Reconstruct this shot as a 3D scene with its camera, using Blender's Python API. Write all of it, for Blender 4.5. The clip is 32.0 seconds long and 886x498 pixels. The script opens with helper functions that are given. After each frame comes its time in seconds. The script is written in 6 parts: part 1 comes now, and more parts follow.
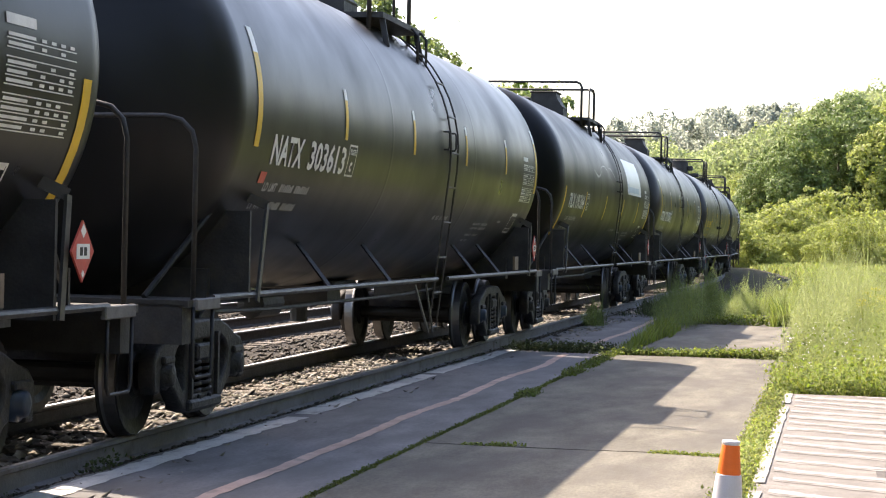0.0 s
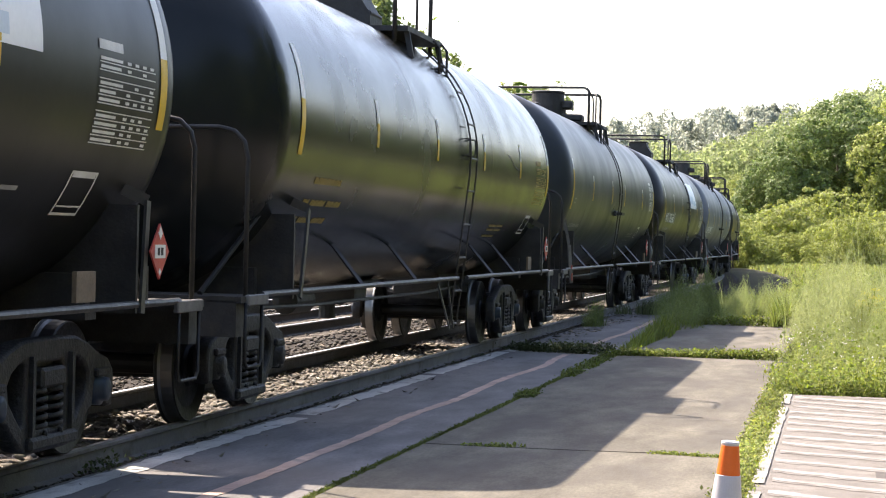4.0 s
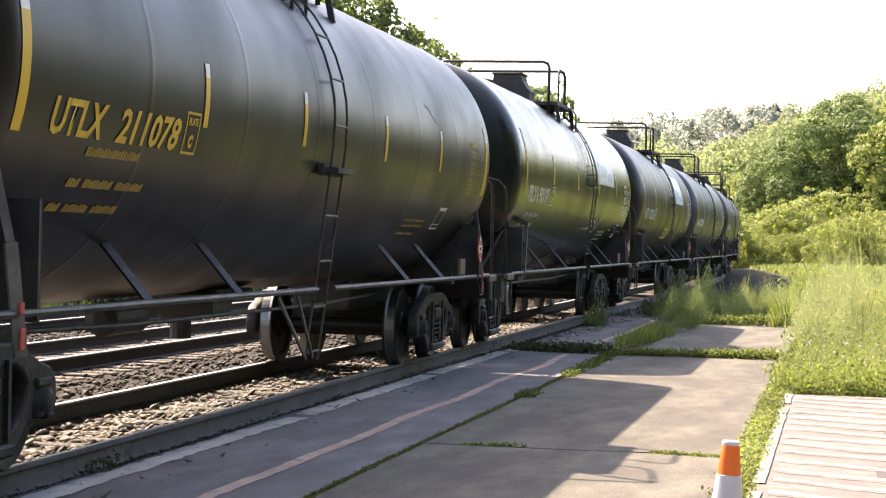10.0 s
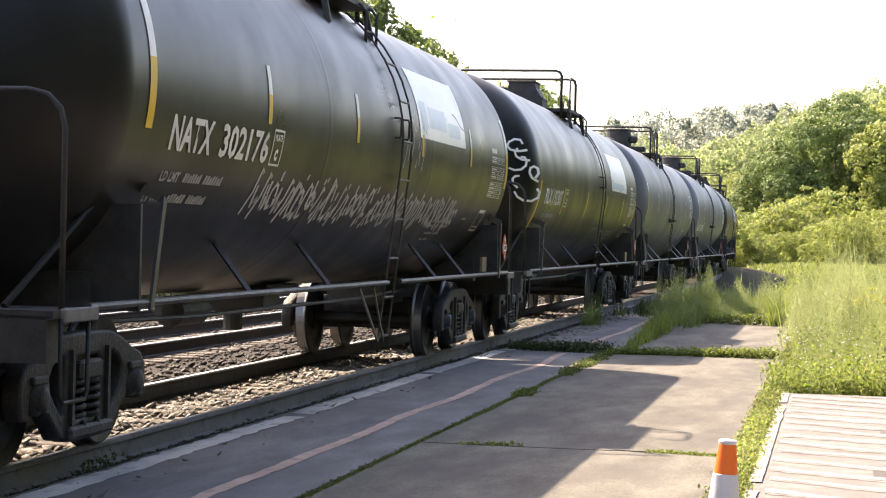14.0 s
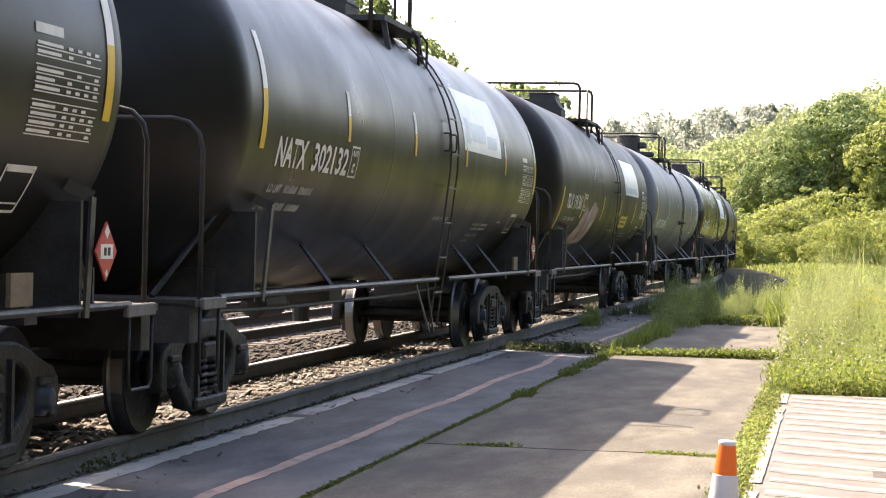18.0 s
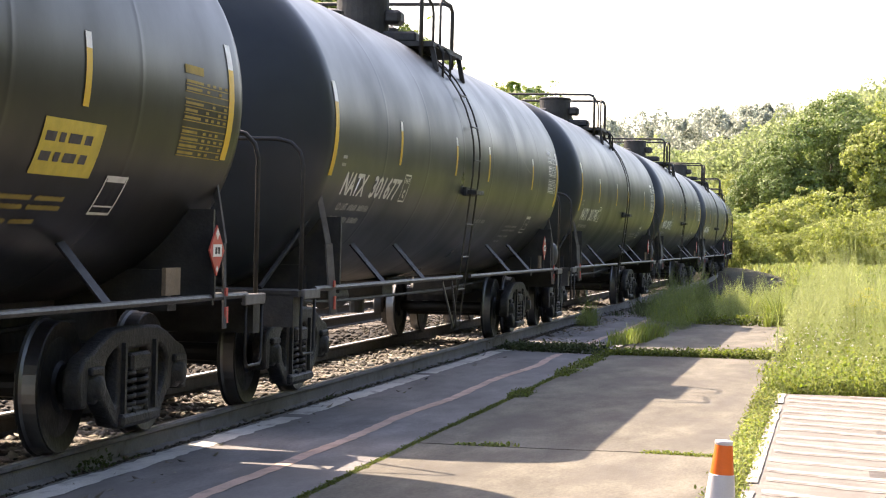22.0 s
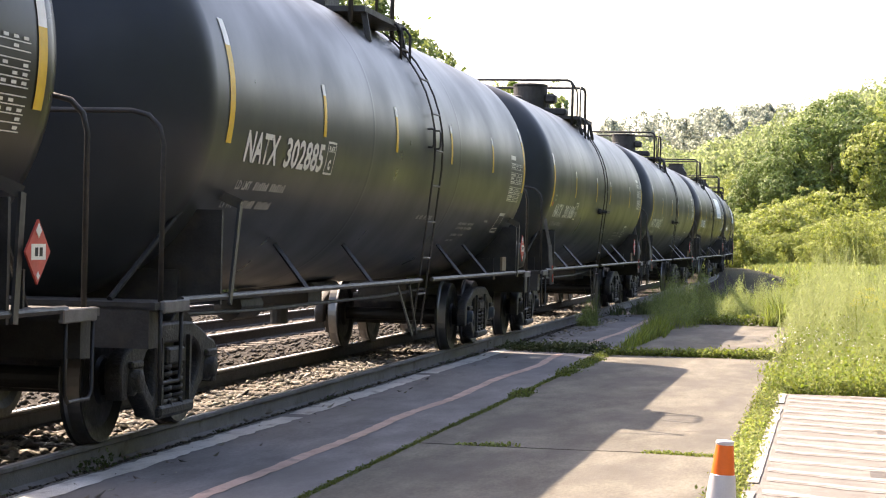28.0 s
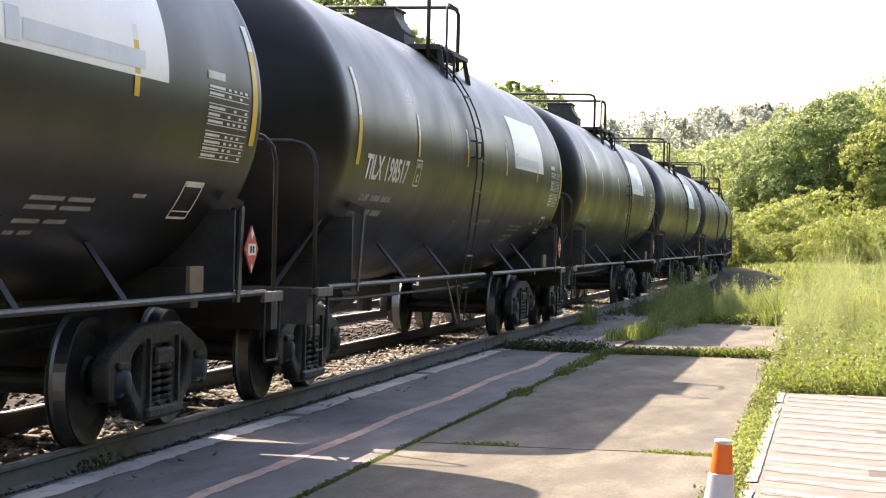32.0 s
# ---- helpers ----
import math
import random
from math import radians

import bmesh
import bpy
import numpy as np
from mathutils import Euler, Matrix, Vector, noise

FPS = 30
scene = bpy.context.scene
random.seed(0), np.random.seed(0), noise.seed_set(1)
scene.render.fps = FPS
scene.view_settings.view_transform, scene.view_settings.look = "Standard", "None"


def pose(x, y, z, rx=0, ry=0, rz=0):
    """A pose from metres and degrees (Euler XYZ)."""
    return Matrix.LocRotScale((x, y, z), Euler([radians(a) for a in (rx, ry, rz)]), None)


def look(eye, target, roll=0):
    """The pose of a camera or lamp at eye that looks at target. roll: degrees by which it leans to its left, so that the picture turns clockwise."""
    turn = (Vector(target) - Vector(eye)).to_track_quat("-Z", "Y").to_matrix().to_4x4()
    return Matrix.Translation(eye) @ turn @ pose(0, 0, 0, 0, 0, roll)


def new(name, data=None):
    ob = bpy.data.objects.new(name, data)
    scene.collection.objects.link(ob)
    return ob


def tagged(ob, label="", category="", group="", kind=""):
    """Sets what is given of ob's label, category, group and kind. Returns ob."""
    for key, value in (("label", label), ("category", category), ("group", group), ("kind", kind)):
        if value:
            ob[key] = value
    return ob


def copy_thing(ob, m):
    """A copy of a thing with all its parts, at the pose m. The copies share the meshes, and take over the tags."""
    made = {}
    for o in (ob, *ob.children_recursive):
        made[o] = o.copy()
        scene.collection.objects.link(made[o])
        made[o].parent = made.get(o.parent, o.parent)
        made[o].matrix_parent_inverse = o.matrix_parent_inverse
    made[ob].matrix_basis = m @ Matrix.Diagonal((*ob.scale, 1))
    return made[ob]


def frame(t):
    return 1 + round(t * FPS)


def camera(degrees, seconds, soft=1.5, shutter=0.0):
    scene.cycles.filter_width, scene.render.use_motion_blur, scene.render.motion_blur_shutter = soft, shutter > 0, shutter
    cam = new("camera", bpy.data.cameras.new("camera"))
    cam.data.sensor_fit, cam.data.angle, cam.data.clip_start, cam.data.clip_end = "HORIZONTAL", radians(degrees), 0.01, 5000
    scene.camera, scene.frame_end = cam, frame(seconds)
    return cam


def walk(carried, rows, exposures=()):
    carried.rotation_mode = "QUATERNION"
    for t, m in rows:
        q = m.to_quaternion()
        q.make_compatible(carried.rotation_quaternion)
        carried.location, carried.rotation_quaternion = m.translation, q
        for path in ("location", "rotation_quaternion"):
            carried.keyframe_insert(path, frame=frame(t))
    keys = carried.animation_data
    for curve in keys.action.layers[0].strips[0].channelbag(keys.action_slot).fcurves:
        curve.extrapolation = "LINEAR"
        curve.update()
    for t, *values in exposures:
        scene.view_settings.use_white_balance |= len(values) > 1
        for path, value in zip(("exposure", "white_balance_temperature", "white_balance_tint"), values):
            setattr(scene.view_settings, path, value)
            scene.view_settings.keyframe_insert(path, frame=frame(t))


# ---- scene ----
# The camera stands on a platform beside a railway; the track runs along +y
# at x = -5.95 and bends left from y = 78. z = 0 is the top of the rail.
EYE = (0.0, 0.0, 1.5325)
YAW, PITCH, ROLL = 10.938, -0.327, 1.295
cam = camera(24.39, 32.0, soft=1.15)


def aim(dyaw, dpitch):
    """The camera's pose, turned by small angles from its first one."""
    a, b = radians(YAW + dyaw), radians(PITCH + dpitch)
    way = Vector((-math.sin(a) * math.cos(b), math.cos(a) * math.cos(b), math.sin(b)))
    return look(EYE, Vector(EYE) + way * 10, ROLL)


AIM = [
    (0, 0.012, -0.004), (0.5, 0.019, 0.006), (1, 0.013, 0.004), (1.5, -0.003, 0.004), (2, -0.007, -0.016), (2.5, -0.007, 0.006), (3, -0.007, -0.019),
    (3.5, -0.012, 0.019), (5.5, 0.021, -0.018), (6, 0.013, -0.018), (6.5, -0.036, 0.004), (7, -0.01, -0.018), (7.5, 0.012, 0.004), (8, -0.01, 0.007),
    (8.5, 0.009, 0.004), (9, -0.015, 0.007), (9.5, 0.058, 0.028), (10, 0.013, 0.006), (10.5, -0.036, 0.006), (11, -0.015, 0.004), (11.5, -0.036, 0.019),
    (12, -0.007, 0.004), (12.5, -0.007, 0.03), (13, -0.083, -0.019), (13.5, -0.061, -0.018), (14, -0.078, -0.019), (14.5, -0.087, 0.007), (16.5, -0.15, 0.004),
    (17, -0.132, 0.006), (17.5, -0.134, 0.004), (18, -0.083, 0.006), (18.5, -0.054, -0.019), (19, -0.132, 0.006), (19.5, -0.01, -0.018), (20, -0.156, -0.019),
    (20.5, -0.172, 0.006), (21, -0.132, -0.019), (21.5, -0.087, -0.019), (22, -0.181, 0.004), (22.5, -0.199, -0.018), (23, -0.15, -0.02), (23.5, -0.179, -0.043),
    (24, -0.16, -0.016), (24.5, -0.125, 0.004), (26.5, -0.208, 0.006), (27, -0.175, 0.004), (27.5, -0.199, 0.006), (28, -0.156, 0.004), (28.5, -0.156, 0.019),
    (29, -0.16, 0.006), (29.5, -0.181, 0.004), (30, -0.175, 0.004), (30.5, -0.156, 0.004), (31, -0.15, -0.043), (31.5, -0.179, 0.007), (32, -0.199, -0.018),
]
# the picture darkens and cools a little while a thin cloud passes
EXPOSE = [(0, 1.80, 7000, 17), (2, 1.76, 6950, 17), (3.5, 1.70, 6900, 17), (6.5, 1.64, 6900, 17), (7.5, 1.75, 7100, 17), (9, 1.95, 7480, 20), (32, 1.95, 7480, 20)]
walk(cam, [(t, aim(a, b)) for t, a, b in AIM], EXPOSE)

# ---- light ----
world = bpy.data.worlds.new("sky")
scene.world = world
world.use_nodes = True
_n = world.node_tree.nodes
_sky = _n.new("ShaderNodeTexSky")
_sky.sky_type, _sky.sun_disc = "NISHITA", False
SUN_DIR = Vector((-2.9, 2.1, 3.64)).normalized()
_sky.sun_elevation = math.asin(SUN_DIR.z)
_sky.sun_rotation = math.atan2(SUN_DIR.x, SUN_DIR.y)
_sky.air_density, _sky.dust_density, _sky.ozone_density = 1.0, 2.2, 1.0
world.node_tree.links.new(_sky.outputs[0], _n["Background"].inputs[0])
_n["Background"].inputs[1].default_value = 0.15
sun = new("sun", bpy.data.lights.new("sun", "SUN"))
sun.data.energy, sun.data.angle, sun.data.color = 5.0, radians(0.55), (1.0, 0.91, 0.76)
sun.matrix_world = look((0, 0, 60), Vector((0, 0, 60)) - SUN_DIR)


# ---- materials ----
def mat(name, colour, rough=0.8, metal=0.0, vary=0.25, scale=6.0, bump=0.0, bump_scale=60.0, spots=None, per=0.0, spec=0.5, stretch=None):
    """A painted or natural surface: base colour varied at two scales, patches of a second colour, fine relief."""
    m = bpy.data.materials.new(name)
    m.use_nodes = True
    nt = m.node_tree
    n, k = nt.nodes, nt.links.new
    bs = n["Principled BSDF"]
    bs.inputs["Roughness"].default_value, bs.inputs["Metallic"].default_value = rough, metal
    bs.inputs["Specular IOR Level"].default_value = spec
    co = n.new("ShaderNodeTexCoord")
    src = co.outputs["Object"]
    if stretch:
        mp = n.new("ShaderNodeMapping")
        mp.inputs["Scale"].default_value = stretch
        k(src, mp.inputs[0])
        src = mp.outputs[0]

    def noise_at(s, detail=5.0):
        t = n.new("ShaderNodeTexNoise")
        t.inputs["Scale"].default_value, t.inputs["Detail"].default_value = s, detail
        k(src, t.inputs["Vector"])
        return t.outputs["Fac"]

    def mix(kind, fac, a, b):
        x = n.new("ShaderNodeMix")
        x.data_type, x.blend_type = "RGBA", kind
        for sock, v in ((x.inputs["Factor"], fac), (x.inputs["A"], a), (x.inputs["B"], b)):
            if isinstance(v, (int, float)):
                sock.default_value = v
            elif isinstance(v, tuple):
                sock.default_value = (*v, 1)
            else:
                k(v, sock)
        return x.outputs["Result"]

    def ramp(fac, lo, hi, a=0.0, b=1.0):
        r = n.new("ShaderNodeMapRange")
        r.inputs["From Min"].default_value, r.inputs["From Max"].default_value = lo, hi
        r.inputs["To Min"].default_value, r.inputs["To Max"].default_value = a, b
        k(fac, r.inputs["Value"])
        return r.outputs["Result"]

    c = tuple(colour)
    dark = tuple(v * (1 - vary) for v in c)
    lite = tuple(min(1, v * (1 + vary)) for v in c)
    out = mix("MIX", ramp(noise_at(scale), 0.3, 0.7), dark, lite)
    fine = ramp(noise_at(scale * 14, 3.0), 0.25, 0.75, 1 - vary * 0.6, 1 + vary * 0.6)
    hsv = n.new("ShaderNodeHueSaturation")
    k(out, hsv.inputs["Color"])
    k(fine, hsv.inputs["Value"])
    out = hsv.outputs["Color"]
    if spots:
        colour2, s2, lo, hi = spots
        out = mix("MIX", ramp(noise_at(s2, 7.0), lo, hi), out, tuple(colour2))
    if per:
        info = n.new("ShaderNodeObjectInfo")
        h2 = n.new("ShaderNodeHueSaturation")
        k(out, h2.inputs["Color"])
        k(ramp(info.outputs["Random"], 0, 1, 1 - per, 1 + per), h2.inputs["Value"])
        out = h2.outputs["Color"]
    k(out, bs.inputs["Base Color"])
    k(ramp(noise_at(scale * 3), 0.2, 0.8, max(0.02, rough - 0.12), min(1, rough + 0.1)), bs.inputs["Roughness"])
    if bump:
        b = n.new("ShaderNodeBump")
        b.inputs["Strength"].default_value, b.inputs["Distance"].default_value = bump, 0.02
        k(noise_at(bump_scale, 6.0), b.inputs["Height"])
        k(b.outputs[0], bs.inputs["Normal"])
    return m


# ---- building helpers ----
def mesh_of(bm, material, smooth=False):
    me = bpy.data.meshes.new("mesh")
    bm.normal_update()
    bm.to_mesh(me)
    bm.free()
    for mm in material if isinstance(material, (list, tuple)) else [material]:
        me.materials.append(mm)
    if smooth:
        me.polygons.foreach_set("use_smooth", [True] * len(me.polygons))
    return me


def part(name, bm, material, parent=None, label="", smooth=False, at=None):
    """Links a bmesh (or ready mesh) as one mesh object under a thing or a part."""
    me = bm if isinstance(bm, bpy.types.Mesh) else mesh_of(bm, material, smooth)
    ob = new(name, me)
    ob.parent = parent
    if at is not None:
        ob.matrix_basis = at
    if label:
        ob["label"] = label
    return ob


def thing(name, label, category, group="", kind="", at=None):
    return tagged_at(new(name), label, category, group, kind, at)


def tagged_at(ob, label, category, group="", kind="", at=None):
    if at is not None:
        ob.matrix_basis = at
    return tagged(ob, label, category, group, kind)


def add_box(bm, x0, x1, y0, y1, z0, z1, bevel=0.0, m=None):
    r = bmesh.ops.create_cube(bm, size=1.0)
    vs = r["verts"]
    t = Matrix.Translation(((x0 + x1) / 2, (y0 + y1) / 2, (z0 + z1) / 2)) @ Matrix.Diagonal((x1 - x0, y1 - y0, z1 - z0, 1))
    bmesh.ops.transform(bm, matrix=t if m is None else m @ t, verts=vs)
    if bevel:
        es = list({e for v in vs for e in v.link_edges})
        bmesh.ops.bevel(bm, geom=es, offset=bevel, segments=1, affect="EDGES")
    return bm


def box(*a, **k):
    return add_box(bmesh.new(), *a, **k)


def add_tube(bm, pts, r, sides=8, caps=True):
    """A round bar along a line of points."""
    pts = [Vector(q) for q in pts]
    rings, ref = [], None
    for i, q in enumerate(pts):
        d = (pts[min(i + 1, len(pts) - 1)] - pts[max(i - 1, 0)]).normalized()
        if ref is None:
            ref = d.orthogonal().normalized()
        ref = (ref - d * ref.dot(d)).normalized()
        b = d.cross(ref)
        rings.append([bm.verts.new(q + r * (ref * math.cos(j * 2 * math.pi / sides) + b * math.sin(j * 2 * math.pi / sides))) for j in range(sides)])
    for a, b in zip(rings, rings[1:]):
        for j in range(sides):
            bm.faces.new((a[j], a[(j + 1) % sides], b[(j + 1) % sides], b[j]))
    if caps:
        bm.faces.new(rings[0][::-1])
        bm.faces.new(rings[-1])
    return bm


def tube(pts, r, sides=8):
    return add_tube(bmesh.new(), pts, r, sides)


def add_turn(bm, prof, axis="y", sides=32, centre=(0, 0, 0), arc=None):
    """A turned shape: profile of (along, radius)."""
    rings = []
    for a, r in prof:
        ring = []
        for j in range(sides):
            t = j * 2 * math.pi / sides
            p, q = r * math.cos(t), r * math.sin(t)
            co = {"y": (p, a, q), "x": (a, p, q), "z": (p, q, a)}[axis]
            ring.append(bm.verts.new(Vector(co) + Vector(centre)))
        rings.append(ring)
    for a, b in zip(rings, rings[1:]):
        for j in range(sides):
            bm.faces.new((a[j], a[(j + 1) % sides], b[(j + 1) % sides], b[j]))
    bm.faces.new(rings[0][::-1])
    bm.faces.new(rings[-1])
    bmesh.ops.recalc_face_normals(bm, faces=bm.faces[:])
    return bm


def turn(prof, **k):
    return add_turn(bmesh.new(), prof, **k)


# ---- the line of the track ----
TRACK_X, BEND_AT, BEND_R = -5.95, 78.0, 626.0
SPACING = 3.9


def track_at(s, v=0.0):
    """Place and heading (radians, to the left) at s metres along the near track, v metres to its right."""
    th = max(s - BEND_AT, 0) / BEND_R
    x = TRACK_X - BEND_R * (1 - math.cos(th)) + v * math.cos(th)
    y = min(s, BEND_AT) + BEND_R * math.sin(th) + v * math.sin(th)
    return x, y, th


# ---- surfaces ----
M_CONCRETE = mat("weathered_concrete", (0.112, 0.104, 0.087), 0.9, 0, 0.32, 3.2, 0.2, 60, spots=((0.080, 0.074, 0.065), 1.5, 0.46, 0.66), per=0.06, spec=0.2, stretch=(1, 0.30, 1))
M_KERB = mat("white_edge_paint", (0.44, 0.435, 0.42), 0.8, 0, 0.2, 3, 0.4, 80, spots=((0.22, 0.215, 0.21), 7, 0.56, 0.70), stretch=(1, 0.4, 1))
M_GREYSLAB = mat("grey_track_side_concrete", (0.150, 0.145, 0.148), 0.9, 0, 0.26, 3.2, 0.2, 60, spots=((0.120, 0.116, 0.116), 1.8, 0.46, 0.68), per=0.06, spec=0.2, stretch=(1, 0.30, 1))
M_STRUT = mat("black_strut_paint", (0.014, 0.0135, 0.013), 0.6, 0, 0.3, 6)
M_PINK = mat("faded_pink_paint", (0.40, 0.275, 0.225), 0.85, 0, 0.2, 3, 0.3, 80, spots=((0.20, 0.17, 0.155), 4, 0.58, 0.74))
M_WASH = mat("thin_white_paint", (0.190, 0.178, 0.168), 0.85, 0, 0.2, 5, 0.2, 80, spots=((0.15, 0.135, 0.125), 6, 0.5, 0.7))
M_PATCH = mat("dark_repair_patch", (0.062, 0.057, 0.054), 0.9, 0, 0.2, 3, 0.4, 90)
M_WHITE_LINE = mat("white_line_paint", (0.245, 0.238, 0.232), 0.8, 0, 0.2, 5, 0.4, 70, spots=((0.19, 0.175, 0.165), 6, 0.48, 0.64))
M_PAD = mat("pinkish_grey_pad", (0.138, 0.128, 0.119), 0.9, 0, 0.26, 2.2, 0.5, 60, spots=((0.115, 0.105, 0.096), 8, 0.50, 0.66))
# bed is near black, darker than the stones strewn over it
M_BALLAST = mat("dark_ballast", (0.022, 0.019, 0.016), 0.95, 0, 0.45, 5, 1.0, 28, spots=((0.05, 0.043, 0.036), 12, 0.45, 0.65), spec=0.1)
M_STONE = mat("ballast_stone", (0.130, 0.118, 0.098), 0.8, 0, 0.3, 9, 0.4, 60, spec=0.2)
M_STONE_DARK = mat("dark_ballast_stone", (0.056, 0.048, 0.038), 0.8, 0, 0.35, 9, 0.4, 60, spec=0.15)
M_TIE = mat("old_timber_tie", (0.12, 0.10, 0.08), 0.9, 0, 0.3, 2.5, 0.6, 40, per=0.25, stretch=(1, 8, 8))
M_RAIL = mat("rusty_rail_steel", (0.025, 0.020, 0.017), 0.75, 0.0, 0.25, 4, 0.3, 60)
M_RAIL_DUST = mat("dusty_grey_rail_steel", (0.140, 0.135, 0.139), 0.85, 0.0, 0.2, 2, 0.3, 60, spots=((0.08, 0.07, 0.06), 3, 0.58, 0.74))
M_RAILTOP = mat("polished_rail_head", (0.80, 0.79, 0.77), 0.42, 1.0, 0.1, 6)
# near rail's polished head, darkened to paint in the train's shade
M_RAILTOP_SHADED = mat("shaded_rail_head", (0.30, 0.28, 0.26), 0.55, 0.8, 0.2, 6)
M_SOIL = mat("meadow_soil", (0.036, 0.038, 0.022), 0.95, 0, 0.35, 0.5, 0.8, 20, spots=((0.055, 0.046, 0.034), 1.2, 0.55, 0.75), spec=0.1)
M_ORANGE = mat("orange_cone_plastic", (0.85, 0.16, 0.02), 0.5, 0, 0.06, 8)
M_COLLAR = mat("pale_reflective_collar", (0.55, 0.55, 0.58), 0.4, 0, 0.06, 12)
M_UNDER = mat("black_underframe_paint", (0.025, 0.0245, 0.024), 0.62, 0, 0.4, 5, 0.2, 40, spots=((0.045, 0.038, 0.03), 4, 0.56, 0.72))
M_PIPE = mat("dusty_black_pipe", (0.034, 0.033, 0.032), 0.5, 0, 0.25, 6, spots=((0.075, 0.07, 0.066), 5, 0.55, 0.7))
M_TRUCK = mat("dirty_cast_steel", (0.021, 0.0205, 0.021), 0.62, 0, 0.35, 6, 0.5, 40, spots=((0.05, 0.042, 0.034), 7, 0.55, 0.7))
M_WHEEL = mat("wheel_steel", (0.013, 0.0125, 0.012), 0.5, 0.0, 0.3, 6, 0.2, 40, spec=0.25)
M_TREAD = mat("bright_wheel_tread", (0.20, 0.20, 0.20), 0.42, 1.0, 0.1, 10)
M_BLUE = mat("blue_bearing_cap", (0.014, 0.030, 0.058), 0.5, 0, 0.2, 12)
M_YELLOW = mat("yellow_reflective_tape", (0.72, 0.46, 0.02), 0.45, 0, 0.08, 10)
M_WHITE = mat("white_reflective_tape", (0.78, 0.78, 0.74), 0.45, 0, 0.08, 10)
M_LETTER = mat("white_stencil_paint", (0.70, 0.70, 0.67), 0.6, 0, 0.12, 8)
M_LETTER_Y = mat("yellow_stencil_paint", (0.62, 0.42, 0.04), 0.6, 0, 0.12, 8)
M_RED = mat("red_placard", (0.55, 0.08, 0.06), 0.5, 0, 0.1, 10)


# ---- ground ----
def grid_mesh(xs, ys, zf, material, smooth=True):
    vs = [(x, y, zf(x, y)) for y in ys for x in xs]
    n = len(xs)
    fs = [(j * n + i, j * n + i + 1, (j + 1) * n + i + 1, (j + 1) * n + i) for j in range(len(ys) - 1) for i in range(n - 1)]
    me = bpy.data.meshes.new("mesh")
    me.from_pydata(vs, [], fs)
    me.materials.append(material)
    if smooth:
        me.polygons.foreach_set("use_smooth", [True] * len(fs))
    return me


def smoothstep(a, b, x):
    t = min(1, max(0, (x - a) / (b - a)))
    return t * t * (3 - 2 * t)


def lateral(x, y):
    """How far a place lies to the right of the near track's centre line."""
    if y < BEND_AT:
        return x - TRACK_X
    return math.hypot(x - (TRACK_X - BEND_R), y - BEND_AT) - BEND_R


def ground_z(x, y):
    d = lateral(x, y)
    z = -0.33
    if d > 2:
        z += 0.12 * smoothstep(4.5, 7.5, d) + 0.10 * smoothstep(40, 60, y) * smoothstep(3, 8, d)
        # hill side beyond the meadow
        q = x / max(y, 1.0)
        up = smoothstep(170, 340, y) * 7.5
        up += smoothstep(-0.08, 0.03, q) * smoothstep(190, 380, y) * 14
        up += smoothstep(430, 600, y) * 15
        up += smoothstep(0.12, 0.5, q) * smoothstep(30, 90, d) * 12
        z += up
    elif d < -11:
        z += 1.2 * smoothstep(12, 20, -d)
        z += smoothstep(300, 620, y) * 10 * smoothstep(11, 120, -d)
    z += 0.05 * noise.noise((x * 0.25, y * 0.25, 0)) * (1 if d > 6 else 0.2)
    return z


def span(a, b, n, p=1.0):
    return [a + (b - a) * (i / n) ** p for i in range(n + 1)]


_xs = [-3000, -1500, -800, -400, -250] + span(-160, -20, 28)[:-1] + span(-20, 20, 60) + span(20, 220, 40)[1:] + [300, 450, 800, 1500, 3000]
_ys = [-3000, -1500, -800, -300, -100, -40, -10] + span(0, 70, 80) + span(70, 260, 60)[1:] + span(260, 800, 45)[1:] + [1000, 1500, 2200, 3500]
ground = part("ground", grid_mesh(_xs, _ys, ground_z, M_SOIL), None)
tagged(ground, "uneven green meadow ground beside the railway", "ground", kind="structure")


# ---- tracks ----
def swept(profile, s_list, v, material):
    """A profile of (side, height) swept along the track at v."""
    rows = []
    for s in s_list:
        rows.append([(*track_at(s, v + a)[:2], b) for a, b in profile])
    n = len(profile)
    vs = [q for r in rows for q in r]
    fs = [(j * n + i, j * n + (i + 1) % n, (j + 1) * n + (i + 1) % n, (j + 1) * n + i) for j in range(len(rows) - 1) for i in range(n)]
    me = bpy.data.meshes.new("mesh")
    me.from_pydata(vs, [], fs)
    for mm in material:
        me.materials.append(mm)
    return me


S_LIST = [-900, -400, -100, 0] + span(5, 78, 30) + span(78, 900, 130)[1:]
RAIL_PROFILE = [(-0.037, -0.012), (-0.022, 0.0), (0.022, 0.0), (0.037, -0.012), (0.037, -0.035), (0.009, -0.05), (0.009, -0.155), (0.07, -0.172), (0.07, -0.182), (-0.07, -0.182), (-0.07, -0.172), (-0.009, -0.155), (-0.009, -0.05), (-0.037, -0.035)]
tracks = {}
